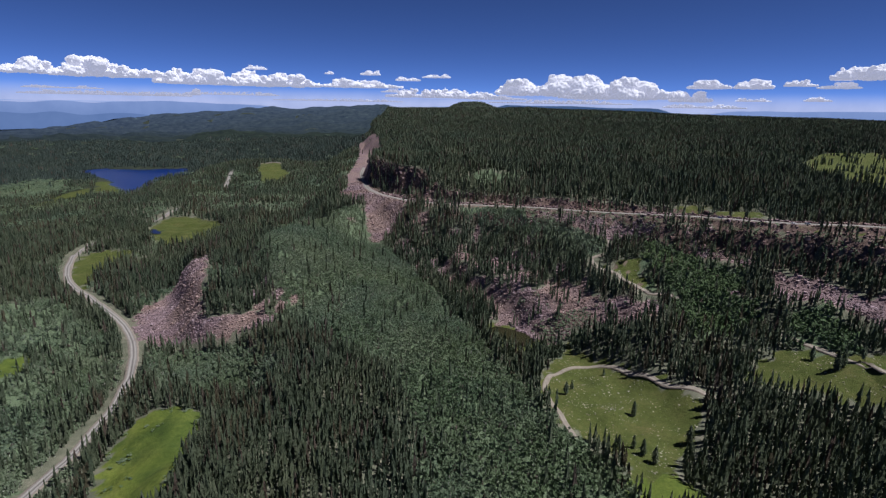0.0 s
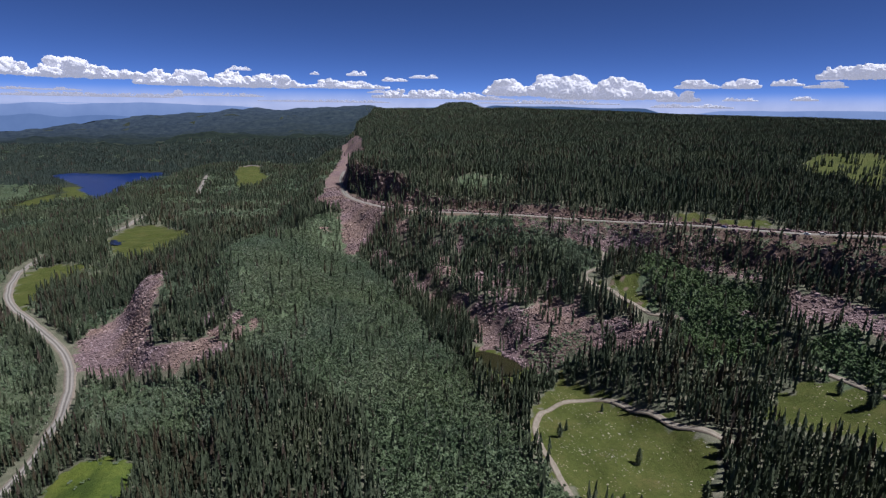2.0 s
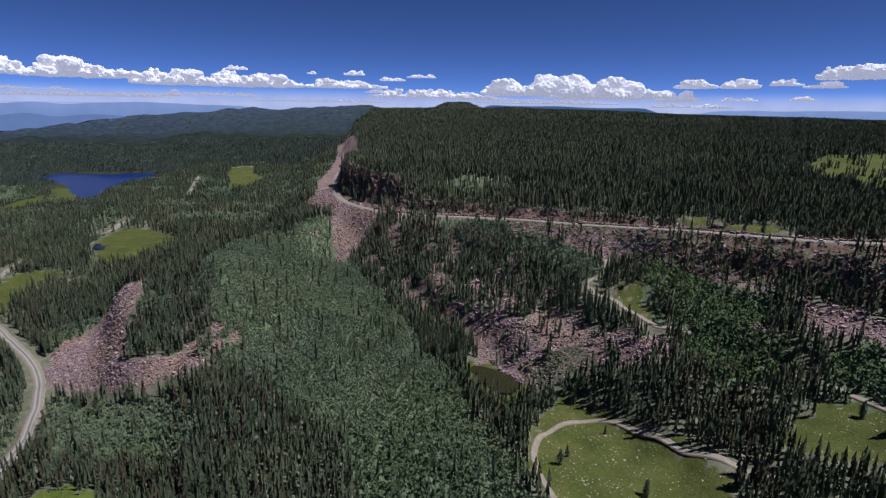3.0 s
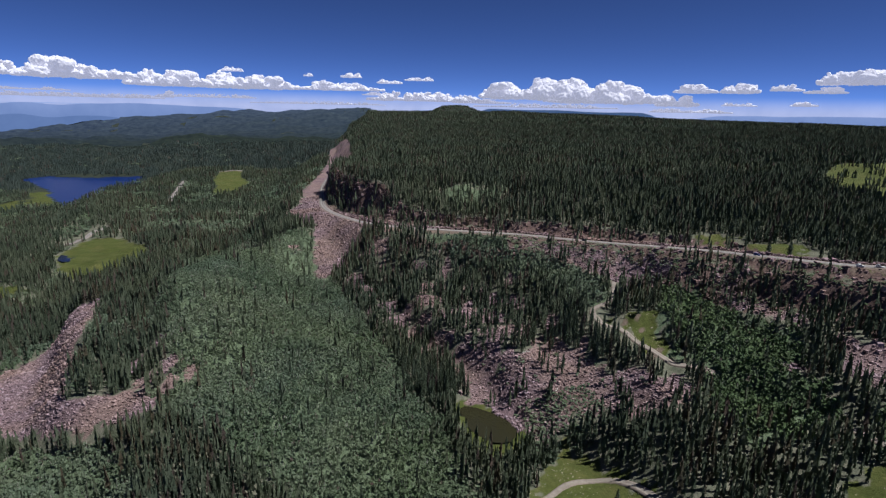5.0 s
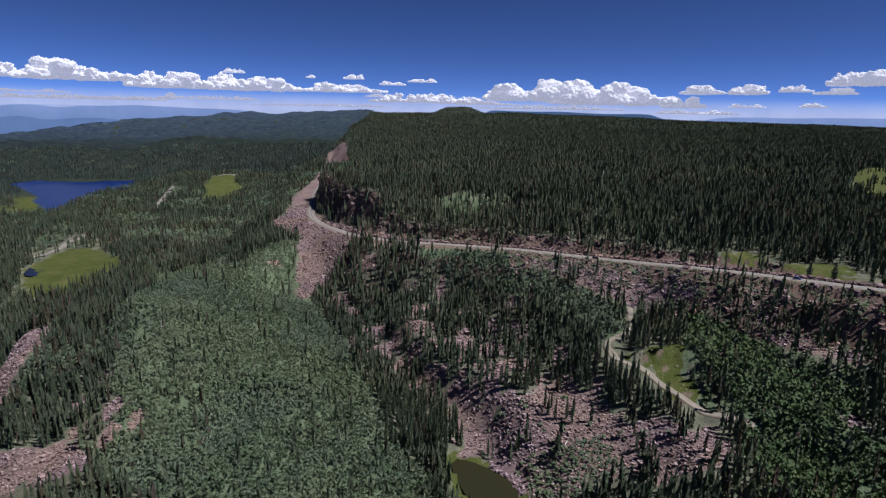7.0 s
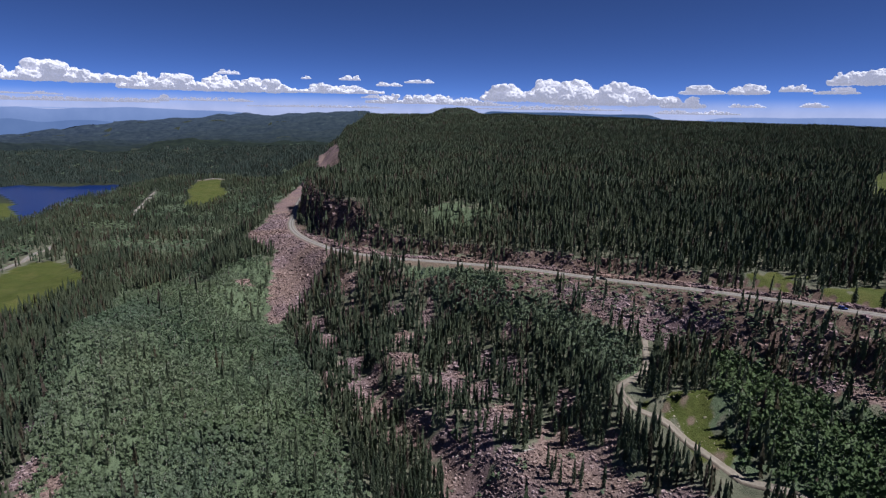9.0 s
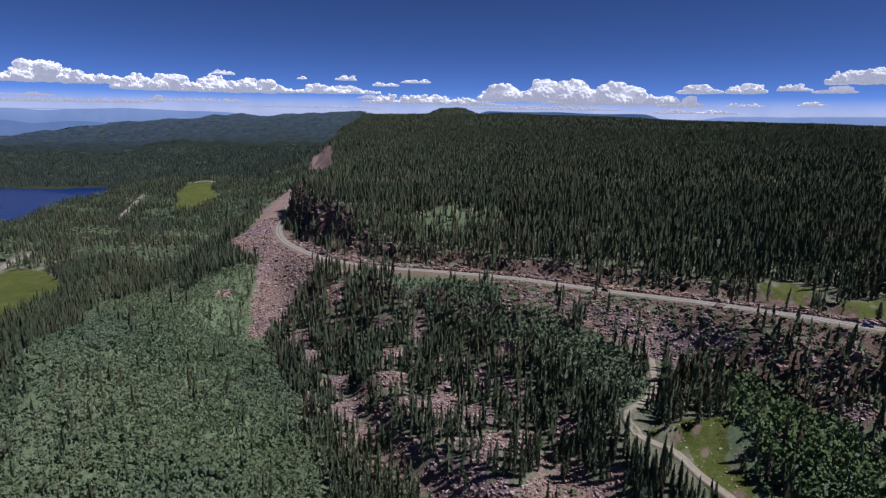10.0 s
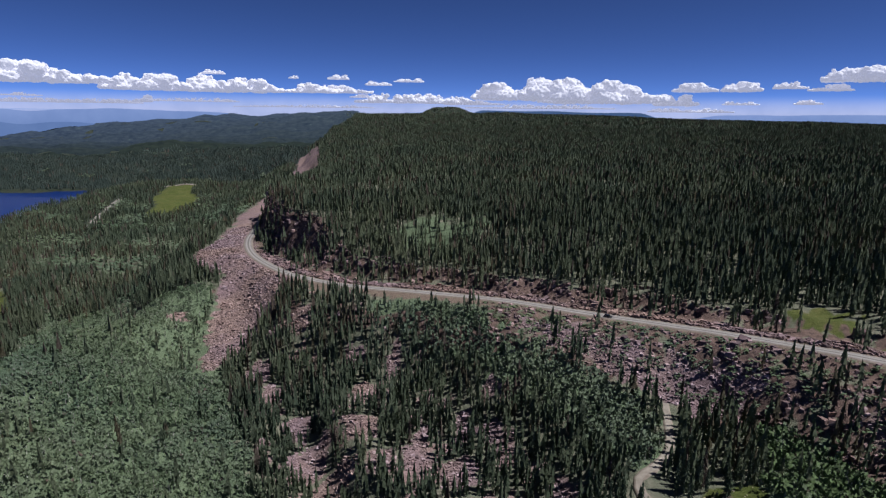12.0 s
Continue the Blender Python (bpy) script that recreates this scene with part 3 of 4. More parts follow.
def spire_clump(seed, spires=3):
    """A few narrow spires close together, for the woods far off."""
    r = np.random.RandomState(seed)
    verts, tris = [], []
    for k in range(spires):
        a, d, tall, turn = 6.283 * (k + r.rand() * 0.6) / spires, r.uniform(0.2, 0.42), r.uniform(0.7, 1.0), r.uniform(0, 6.283)
        i = len(verts)
        verts.append((d * math.cos(a), d * math.sin(a), tall))
        for j in range(3):
            q = turn + 2.094 * j
            verts.append((d * math.cos(a) + 0.145 * math.cos(q), d * math.sin(a) + 0.145 * math.sin(q), 0.0))
            tris.append((i, i + 1 + j, i + 1 + (j + 1) % 3))
    return np.array(verts), np.array(tris)


def aspen_shape(clumps, seed):
    """A rounded, gappy crown of small leaf clumps, 1 high and about 1 wide."""
    r = np.random.RandomState(seed)
    verts, tris = [], []
    for k in range(clumps):
        u = r.rand() ** 0.8
        z = 0.28 + 0.7 * u
        wide = 0.5 * math.sin(math.pi * min(1, 0.12 + 0.86 * (1 - u) ** 0.8)) ** 0.7
        a, d = r.uniform(0, 6.283), wide * r.uniform(0.35, 1.0) ** 0.5
        c = np.array([d * math.cos(a), d * math.sin(a), z])
        size = r.uniform(0.22, 0.38) if clumps < 8 else r.uniform(0.17, 0.30)
        n = Vector(r.normal(size=3) * 0.5 + np.array([math.cos(a), math.sin(a), 1.9])).normalized()
        e = n.orthogonal().normalized()
        f = n.cross(e)
        i = len(verts)
        ang = r.uniform(0, 6.283)
        for j in range(4):
            q = ang + 1.571 * j
            v = (e * math.cos(q) + f * math.sin(q)) * size * r.uniform(0.7, 1.25) + n * r.uniform(-0.04, 0.04)
            verts.append((c[0] + v.x, c[1] + v.y, c[2] + v.z * 0.55))
        tris += [(i, i + 1, i + 2), (i, i + 2, i + 3)]
    return np.array(verts), np.array(tris)


def aspen_plume(sprays, seed):
    """A slim feathery crown of upright leaf sprays, fullest above the middle, 1 high and about 1 wide."""
    r = np.random.RandomState(seed)
    verts, tris = [], []
    for k in range(sprays):
        u = (k + r.uniform(0.1, 0.9)) / sprays
        z = 0.3 + 0.62 * u
        room = 0.42 * math.sin(math.pi * (0.2 + 0.72 * u)) ** 0.8
        a, d = r.uniform(0, 6.283), room * r.uniform(0.2, 0.9)
        c = np.array([d * math.cos(a), d * math.sin(a), z])
        turn = r.uniform(0, 6.283)
        out = np.array([math.cos(turn), math.sin(turn), 0.0]) * r.uniform(0.2, 0.34)
        tip = np.array([r.uniform(-0.2, 0.2), r.uniform(-0.2, 0.2), r.uniform(0.11, 0.2)])
        i = len(verts)
        for v in (c - tip * r.uniform(0.6, 1.0), c + out, c + tip, c - out * r.uniform(0.7, 1.1)):
            verts.append(tuple(v + r.uniform(-0.03, 0.03, 3)))
        tris += [(i, i + 1, i + 2), (i, i + 2, i + 3)]
    return np.array(verts), np.array(tris)


def trunk_shape(low, high, r0, r1, sides=4):
    v = [(r * math.cos(6.283 * j / sides), r * math.sin(6.283 * j / sides), z) for z, r in ((low, r0), (high, r1)) for j in range(sides)]
    t = []
    for j in range(sides):
        k = (j + 1) % sides
        t += [(j, k, sides + k), (j, sides + k, sides + j)]
    return np.array(v), np.array(t)


def grown(shapes, spots, tall, wide, seed, lean=0.03, clones=False):
    """Copies of the shapes at the spots, each turned, sized and tinted by chance."""
    r = np.random.RandomState(seed)
    n = len(spots)
    which, turn, tint = r.randint(len(shapes), size=n), r.uniform(0, 6.283, n), r.rand(n)
    lx, ly = r.normal(0, lean, n), r.normal(0, lean, n)
    if clones:      # aspens that share a root share a tint
        x, y = spots[:, 0], spots[:, 1]
        tint = np.where(tint > 0.99, tint, np.clip(0.62 + 0.22 * wave(x, y, 95, 91) + 0.12 * wave(x, y, 30, 92) - 0.42 * (1 - step(250, 430, y)) * step(-60, 0, x) + 0.3 * any_of(ASPENS[1:2], x, y, 5) + 0.3 * (tint - 0.5), 0, 0.96))
    all_v, all_t, all_c, start = [], [], [], 0
    for k, (v, t) in enumerate(shapes):
        m = np.where(which == k)[0]
        if not len(m):
            continue
        c, s = np.cos(turn[m])[:, None], np.sin(turn[m])[:, None]
        x, y, z = v[None, :, 0] * wide[m, None], v[None, :, 1] * wide[m, None], v[None, :, 2] * tall[m, None]
        p = np.stack([x * c - y * s + z * lx[m, None], x * s + y * c + z * ly[m, None], z], -1) + spots[m, None]
        all_v.append(p.reshape(-1, 3))
        all_t.append((t[None] + (start + np.arange(len(m)) * len(v))[:, None, None]).reshape(-1, 3))
        all_c.append(np.repeat(tint[m], len(v)))
        start += p.shape[0] * p.shape[1]
    return np.vstack(all_v), np.vstack(all_t), np.concatenate(all_c)


def scatter(x0, x1, y0, y1, gap, seed):
    """Uneven spots about gap apart."""
    r = np.random.RandomState(seed)
    x, y = np.meshgrid(np.arange(x0, x1, gap), np.arange(y0, y1, gap * 0.9))
    x = x + (np.arange(x.shape[0]) % 2)[:, None] * gap / 2
    x, y = x.ravel() + r.uniform(-0.45, 0.45, x.size) * gap, y.ravel() + r.uniform(-0.45, 0.45, x.size) * gap
    seen = np.abs(x - 20) < 0.88 * (y + 60) + 40
    return x[seen], y[seen]


def clear(x, y):
    """Where no tree stands: roads, water, open meadow and bare scree."""
    out = inside(MARSH, x, y, 1) | inside(LAKE, x, y) | inside(LAKE, x, y + 12) | bare_spots(x, y) | bare_spots(x, y + 4)
    for south in (0, 5):
        out |= any_of(MEADOWS + DRY_MEADOWS[:3] + DRY_MEADOWS[4:6] + DRY_MEADOWS[7:], x, y + south)
    for south in (10, 16):
        out |= any_of(DRY_MEADOWS[2:3] + DRY_MEADOWS[4:6], x, y + south)
    for south in (5, 10):
        out |= (along(DIRT_ROAD[3:], x, y + south)[0] < 2.2) & (y > 386)
    out |= any_of(SCREES[:1], x - 7, y + 7, 3)
    for south in (15, 30, 45):
        out |= any_of(DRY_MEADOWS[6:7], x, y + south, 12) & ~inside(DRY_MEADOWS[6], x, y)
    for south in (8, 14):
        out |= (along(HIGHWAY, x, y + south)[0] < 6) & (x > -40) & (x < 232)
    out |= (along(HIGHWAY, x, y)[0] < np.where((y > 785) & (rim_side(x, y) > -4), 4.5, 7)) | (along(LEFT_ROAD, x, y)[0] < 7.5) | (along(FAR_ROAD, x, y)[0] < 6) | (along(DIRT_ROAD, x, y)[0] < 2.8) | (along(DIRT_ROAD_EAST, x, y)[0] < 2.8) | (along(MEADOW_ROAD, x, y)[0] < 3.0)
    return out


def woods(x, y, seed):
    """Sorts spots into spruce and aspen and leaves out those where none grows."""
    r = np.random.RandomState(seed)
    keep = ~clear(x, y)
    x, y = x[keep], y[keep]
    scree = any_of(SCREES, x, y, 3) | any_of(SCREES, x, y + 5, 3)
    pick = r.rand(len(x))
    thin = inside(THIN_WOOD, x, y, 3)
    clump = wave(x, y, 19, 70)
    side = rim_side(x, y)
    face = (side > -16) & (side < np.where((x < -20) & (y < 1000), 16, 4))
    chance = np.where(face, np.where(x < -20, np.where(y > 785, 0.95, 0.26), 0.35), np.clip(0.98 - 0.25 * (wave(x, y, 26, 74) > 0.75), 0, 1))
    chance = np.where(thin, np.where(clump > np.where(y > 515, -0.75, -0.28), 0.96, 0.12), chance)
    chance = np.where(inside(ASPENS[1], x, y, 3), 0.97, chance)
    chance = np.where(scree, np.where(any_of([SCREES[1], SCREES[7]], x, y + 3), np.where(clump > 0.7, 0.7, 0.012), 0.006), chance)
    way, _, _, below = along(HIGHWAY, x, y)
    ledge = (below < 0) & (way < 38) & (x > 84)
    chance = np.where(ledge, np.where((x < 190) | (way < 12), 0.06, np.where(clump > 0.0, 0.55, 0.12)), chance)
    chance = np.where((below > 0) & (way < 15) & (x > -70), 0.05, chance)
    open_top = (side > 4) & (side < 60) & (y < 760) & (x > -30)
    chance = np.where(open_top, chance * np.clip(0.95 + 0.4 * wave(x, y, 30, 71), 0.4, 1), chance)
    chance = np.where(inside(DRY_MEADOWS[3], x, y, 3), 0.22, chance)
    chance = np.where(inside(DRY_MEADOWS[6], x, y, 3), np.where(wave(x, y, 60, 78) > 0.6, 0.8, 0.015), chance)
    chance = np.where(any_of(SCRUB, x, y, 6), 0.45, chance)
    keep = pick < chance
    x, y, side = x[keep], y[keep], side[keep]
    grove = any_of(ASPENS, x, y, 5)
    low = (side < -20) & (x < -150)
    mixed = low & (wave(x, y, 140, 72) > np.where(y > 1300, 1.1, 0.25))
    u = r.rand(len(x))
    aspen = (grove & (u < np.where(inside(ASPENS[5], x, y), 0.8, 0.96))) | (mixed & (u < 0.72)) | (low & (u < 0.04) & (y < 1300))
    return np.stack([x, y, land(x, y) - 0.2], 1), aspen


def stand(name, mat, shapes, spots, tall, wide, seed, label, category, lean=0.03):
    v, t, c = grown(shapes, spots, tall, wide, seed, lean, name.startswith("aspen"))
    return tagged(new(name, mesh_of(name, v, t, mat, {"tint": c})), label, category, kind="stuff")


NEAR_SPRUCE = [spruce_shape(5, 3, k) for k in range(10)]
BACK_SPRUCE = [spruce_shape(3, 3, 10 + k) for k in range(8)]
MID_SPRUCE = [spruce_shape(2, 3, 20 + k) for k in range(4)]
FAR_SPRUCE = [spire_clump(40 + k) for k in range(8)]
NEAR_ASPEN = [aspen_plume(7, 60 + k) for k in range(14)]
TALL_ASPEN = [aspen_plume(8, 160 + k) for k in range(10)]
SHRUB = [aspen_shape(8, 70 + k) for k in range(6)]
FAR_ASPEN = [aspen_shape(6, 80 + k) for k in range(4)]
LONE_SPRUCES = [(105, 320, 5), (108, 272, 9), (90, 241, 7), (97, 240, 7), (100, 235, 9), (104, 230, 9), (127, 245, 10), (145, 268, 11), (80, 300, 6), (75, 293, 8), (106, 339, 7), (96, 348, 6),
                (218, 296, 9), (222, 281, 12), (226, 282, 11), (237, 283, 8), (148, 424, 8), (156, 404, 7), (247, 463, 9), (258, 458, 10), (75, 640, 9), (82, 655, 10), (60, 660, 8)]
CLOSE_STRETCH = (-20, 170, 396, 452)     # west, east, south, north: the wood that is flown over lowest
ASPEN_STRETCH = (-70, -40, 428, 446)


def tree_kind(name, crown, crown_mat, trunk, trunk_mat, tint):
    """The meshes of one tree, 1 high and 1 wide."""
    return (mesh_of(name + "_crown", *crown, crown_mat, {"tint": np.full(len(crown[0]), tint)}), mesh_of(name + "_trunk", *trunk, trunk_mat))


def plant(name, kind, x, y, z, tall, wide, turn, label, category, group):
    """One tree: an Empty at its foot with a trunk and a crown."""
    base = tagged(new(name), label, category, group)
    base.empty_display_size = 1.0
    base.matrix_world = pose(x, y, z, 0, 0, turn)
    for part_name, me in zip(("crown", "trunk"), kind):
        ob = new(part_name, me)
        ob.parent = base
        ob.scale = (wide, wide, tall)
    return base


def in_stretch(p, box):
    return (p[:, 0] > box[0]) & (p[:, 0] < box[1]) & (p[:, 1] > box[2]) & (p[:, 1] < box[3])


def in_grove(p, groves):
    return any_of(groves, p[:, 0], p[:, 1], 5)


def build_woods():
    r = np.random.RandomState(3)
    spruces = [tree_kind("spruce", spruce_shape(11, 6, 100 + k), SPRUCE, trunk_shape(0, 0.5, 0.055, 0.02, 6), BARK, t) for k, t in enumerate((0.1, 0.3, 0.45, 0.6, 0.75, 0.9, 0.98))]
    aspens = [tree_kind("aspen", aspen_shape(46, 120 + k), ASPEN, trunk_shape(0, 0.85, 0.035, 0.012, 6), PALE_BARK, t) for k, t in enumerate((0.15, 0.35, 0.55, 0.75, 0.9))]
    x, y = scatter(-640, 480, 165, 760, 3.05, 1)
    spots, aspen = woods(x, y, 2)
    a, s = spots[aspen], spots[~aspen]
    close = np.where(in_stretch(s, CLOSE_STRETCH))[0][:270]
    for k, i in enumerate(close):
        t = r.uniform(9.5, 16)
        plant("spruce_tree", spruces[k % 7 if k % 7 < 6 or k % 21 == 6 else 2], *s[i], t, t * r.uniform(0.14, 0.19), r.uniform(0, 360), "dark green narrow spruce on the wooded talus slope", "tree", "spruces on the lower slope")
    for x0, y0, t in LONE_SPRUCES:
        plant("spruce_tree", spruces[(int(x0) + t) % 6], x0, y0, float(land(x0, y0)) - 0.2, t * 1.1, t * 0.42, x0 * 3, "lone dark spruce standing in an open meadow", "tree", "lone spruces")
    s = np.delete(s, close, axis=0)
    back = s[:, 1] > 520
    for rows, shapes, seed in ((s[~back], NEAR_SPRUCE, 4), (s[back], BACK_SPRUCE, 5)):
        tall = r.uniform(9.5, 14.5, len(rows)) * np.clip(r.normal(1, 0.14, len(rows)), 0.55, 1.3)
        stand("spruce_forest", SPRUCE, shapes, rows, tall, tall * r.uniform(0.12, 0.175, len(rows)) + 0.35, seed, "dense dark green spruce forest on the slopes", "forest")
    extra = np.vstack([a + np.stack([r.uniform(-2.0, 2.0, len(a)), r.uniform(-2.0, 2.0, len(a)), np.zeros(len(a))], 1) for _ in range(4)])
    extra = extra[r.rand(len(extra)) < np.where(extra[:, 1] < 560, 1.0, 0.45)]
    extra[:, 2] = land(extra[:, 0], extra[:, 1]) - 0.15
    close = np.where(in_stretch(extra, ASPEN_STRETCH))[0][:120]
    for k, i in enumerate(close):
        t = r.uniform(4.0, 6.0)
        plant("aspen_tree", aspens[k % 5], *extra[i], t, r.uniform(1.9, 2.8), r.uniform(0, 360), "slim aspen with a light green crown and pale trunk", "tree", "aspens of the near grove")
    extra = np.delete(extra, close, axis=0)
    high = in_grove(extra, ASPENS[1:4])
    tall = r.uniform(3.0, 4.5, len(extra)) * np.where(high, 1.15, 1.0)
    wide = r.uniform(1.9, 2.9, len(extra)) * np.where(high, 0.95, 1.0)
    deep = any_of(ASPENS[2:4], extra[:, 0], extra[:, 1], 8)
    low = ~deep & ~high
    stand("aspen_grove", ASPEN, NEAR_ASPEN, extra[low], tall[low], wide[low], 5, "light green aspen groves with small leafy crowns", "forest")
    low = ~deep & high
    stand("aspen_grove", ASPEN, TALL_ASPEN, extra[low], tall[low], wide[low], 8, "tall light green aspens on the slope below the rim road", "forest")
    stand("aspen_grove", DEEP_ASPEN, TALL_ASPEN, extra[deep], tall[deep], wide[deep] * 1.15, 7, "deep green young aspens beside the dirt road", "forest")
    few = r.rand(len(extra)) < 0.33
    stand("aspen_trunks", PALE_BARK, [trunk_shape(0, 1.0, 0.03, 0.01, 3)], extra[few], tall[few] * r.uniform(0.7, 1.2, few.sum()), np.full(few.sum(), 4.0), 6, "slender pale aspen trunks standing close together", "tree trunks", 0.06)
    x, y = np.meshgrid(np.arange(-330, 330, 5.2), np.arange(-160, 165, 5.2))
    x, y = x.ravel() + r.uniform(-2.4, 2.4, x.size), y.ravel() + r.uniform(-2.4, 2.4, y.size)
    spots, aspen = woods(x, y, 19)
    tall = r.uniform(7, 13, len(spots))
    stand("spruce_forest", SPRUCE, MID_SPRUCE, spots, tall, tall * 0.34, 29, "dark green spruce forest below the start of the flight", "forest")
    for k, (reach, gap, shapes, size) in enumerate(((1500, 5.7, MID_SPRUCE, 0.85), (2700, 11.4, FAR_SPRUCE, 1.0), (4700, 22, FAR_SPRUCE, 1.15))):
        inner = (760, 1500, 2700)[k]
        x, y = scatter(-reach, reach, 100, reach, gap, 10 + k)
        was = ((x > -640) & (x < 480) & (y < 760)) if k == 0 else (np.hypot(x, y) < inner)
        ok = ~was & (np.hypot(x, y) < reach) & ((np.hypot(x, y) < 2850) | (rim_side(x, y) > -60))
        spots, aspen = woods(x[ok], y[ok], 20 + k)
        a, s = spots[aspen], spots[~aspen]
        tall = r.uniform(10, 16, len(s)) * size
        wide = tall * r.uniform(0.19, 0.26, len(s)) + 0.4 if k == 0 else gap * r.uniform(0.85, 1.15, len(s))
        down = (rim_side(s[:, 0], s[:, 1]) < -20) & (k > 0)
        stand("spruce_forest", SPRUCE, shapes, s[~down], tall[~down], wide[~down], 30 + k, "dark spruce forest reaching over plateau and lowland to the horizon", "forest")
        # lowland trees beyond 1.5 km carry the haze in their colour
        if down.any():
            stand("hazed_forest", HAZED_SPRUCE, shapes, s[down], tall[down], wide[down], 33 + k, "far lowland forest round the lake, haze painted into its blue-green", "forest")
        if len(a):
            stand("aspen_grove", ASPEN, FAR_ASPEN, a, r.uniform(6, 10, len(a)) * size, r.uniform(4.5, 6.5, len(a)) * (1, 1.9, 2.6)[k], 40 + k, "paler green aspen stands among the lowland spruces", "forest")


build_woods()


# ---- rocks ----
def rock_shape(seed):
    """An angular block with uneven corners."""
    r = np.random.RandomState(seed)
    v = np.array([(x, y, z) for z in (-0.5, 0.5) for x, y in ((-0.5, -0.5), (0.5, -0.5), (0.5, 0.5), (-0.5, 0.5))]) * r.uniform(0.55, 1.25, (8, 1)) * np.array([1.15, 0.9, 0.8])
    q = [(0, 3, 2, 1), (4, 5, 6, 7), (0, 1, 5, 4), (1, 2, 6, 5), (2, 3, 7, 6), (3, 0, 4, 7)]
    return v + r.uniform(-0.12, 0.12, (8, 3)), np.array([t for a, b, c, d in q for t in ((a, b, c), (a, c, d))])


ROCKS = [rock_shape(k) for k in range(12)]


def build_rocks():
    r = np.random.RandomState(5)
    x, y = scatter(-300, 310, 290, 820, 1.3, 50)
    ok = any_of(SCREES, x, y, 3) | bare_spots(x, y) | (inside(THIN_WOOD, x, y, 3) & (wave(x, y, 19, 70) < np.where(y > 515, -0.75, -0.32)) & ~inside(ASPENS[1], x, y))
    ok &= (along(HIGHWAY, x, y)[0] > 4.5) & ~inside(POND, x, y)
    x, y = x[ok], y[ok]
    size = np.clip(r.lognormal(-0.42, 0.42, len(x)), 0.35, 2.4)
    spots = np.stack([x, y, land(x, y) + 0.08 * size], 1)
    large = np.where((size > 1.35) & ((x < -150) | ((x > 30) & (x < 140) & (y < 450))))[0][:220]
    kinds = [mesh_of("boulder", *k, SCREE, {"tint": np.full(8, t)}) for k, t in zip(ROCKS, (0.1, 0.9, 0.5, 0.3, 0.7, 0.2, 0.95, 0.6, 0.4, 0.8, 0.05, 0.5))]
    for k, i in enumerate(large):
        ob = tagged(new("boulder", kinds[k % 12]), "angular pinkish grey boulder lying on the talus", "boulder", "large boulders on the talus")
        ob.matrix_world = pose(*spots[i], r.uniform(-15, 15), r.uniform(-15, 15), r.uniform(0, 360)) @ Matrix.Diagonal((size[i], size[i], size[i] * 0.9, 1))
    spots, size = np.delete(spots, large, axis=0), np.delete(size, large)
    stand("talus", SCREE, ROCKS, spots, size, size * 1.15, 6, "slope of loose pinkish grey talus boulders", "rocks", 0.2)
    x, y = scatter(-160, 420, 300, 900, 1.8, 51)
    side, way = rim_side(x, y), along(HIGHWAY, x, y)
    ok = (side > -15) & (side < 14) & (steepness(x, y) > 0.4) & (r.rand(len(x)) < 0.75)
    ok |= (way[3] < 0) & (way[0] < 40) & (x > 84) & (x < 330) & (wave(x, y, 12, 73) > -0.2) & (r.rand(len(x)) < 0.7)
    ok |= (way[3] > 0) & (way[0] < 15) & (x > -70) & (x < 300) & (r.rand(len(x)) < 0.8)
    ok &= (way[0] > 4.6) & ~any_of(SCREES + DRY_MEADOWS[4:6], x, y, 3)
    x, y = x[ok], y[ok]
    size = np.clip(r.lognormal(0.05, 0.5, len(x)), 0.5, 3.6)
    stand("rim_rocks", CRAG, ROCKS, np.stack([x, y, land(x, y)], 1), size * 1.15, size, 7, "broken dark brown rock along the plateau's rim", "rocks", 0.15)
    x, y = scatter(-80, 340, 380, 760, 1.25, 55)
    way = along(HIGHWAY, x, y)
    ok = (way[3] > 0) & (way[0] > 4.8) & (way[0] < 12 + 3 * wave(x, y, 25, 93)) & (wave(x, y, 14, 94) > -0.6)
    x, y = x[ok], y[ok]
    size = np.clip(r.lognormal(0.0, 0.42, len(x)), 0.5, 2.6)
    stand("cut_bank_rocks", CRAG, ROCKS, np.stack([x, y, land(x, y) + 0.25], 1), size * 1.2, size, 11, "heaped reddish brown rock along the uphill side of the road", "rocks", 0.2)
    x, y = scatter(50, 280, 195, 430, 1.6, 52)
    ok = any_of(DRY_MEADOWS[:3], x, y) & (r.rand(len(x)) < 0.3 + 0.25 * wave(x, y, 22, 75)) & (along(MEADOW_ROAD, x, y)[0] > 2) & (along(DIRT_ROAD, x, y)[0] > 2)
    x, y = x[ok], y[ok]
    size = np.clip(r.lognormal(-1.1, 0.4, len(x)), 0.2, 0.9)
    stand("meadow_stones", PALE_STONE, ROCKS, np.stack([x, y, land(x, y)], 1), size * 0.8, size * 1.3, 8, "pale stones strewn over the dry meadow grass", "rocks", 0.1)
    x, y = scatter(-160, 330, 290, 620, 2.2, 53)
    ok = (inside(SCREES[1], x, y) & (wave(x, y, 16, 76) > 0.75)) | ((way_south(x, y) < 36) & (x > 84) & (x < 320) & (wave(x, y, 11, 77) > 0.0)) | (inside([(a + 2 * (a - 55), b + 0.25 * (b - 375)) for a, b in MARSH], x, y) & ~inside(MARSH, x, y, 1) & (y < 385))
    ok &= (along(HIGHWAY, x, y)[0] > 6) & ~any_of(DRY_MEADOWS, x, y) & (along(MEADOW_ROAD, x, y)[0] > 3)
    mx, my = scatter(-420, -110, 200, 830, 3.0, 54)
    wet = any_of(MEADOWS, mx, my, 0) & ((wave(mx, my, 26, 79) > 0.95) | ~any_of(MEADOWS, mx, my, 9)) & (r.rand(len(mx)) < 0.6)
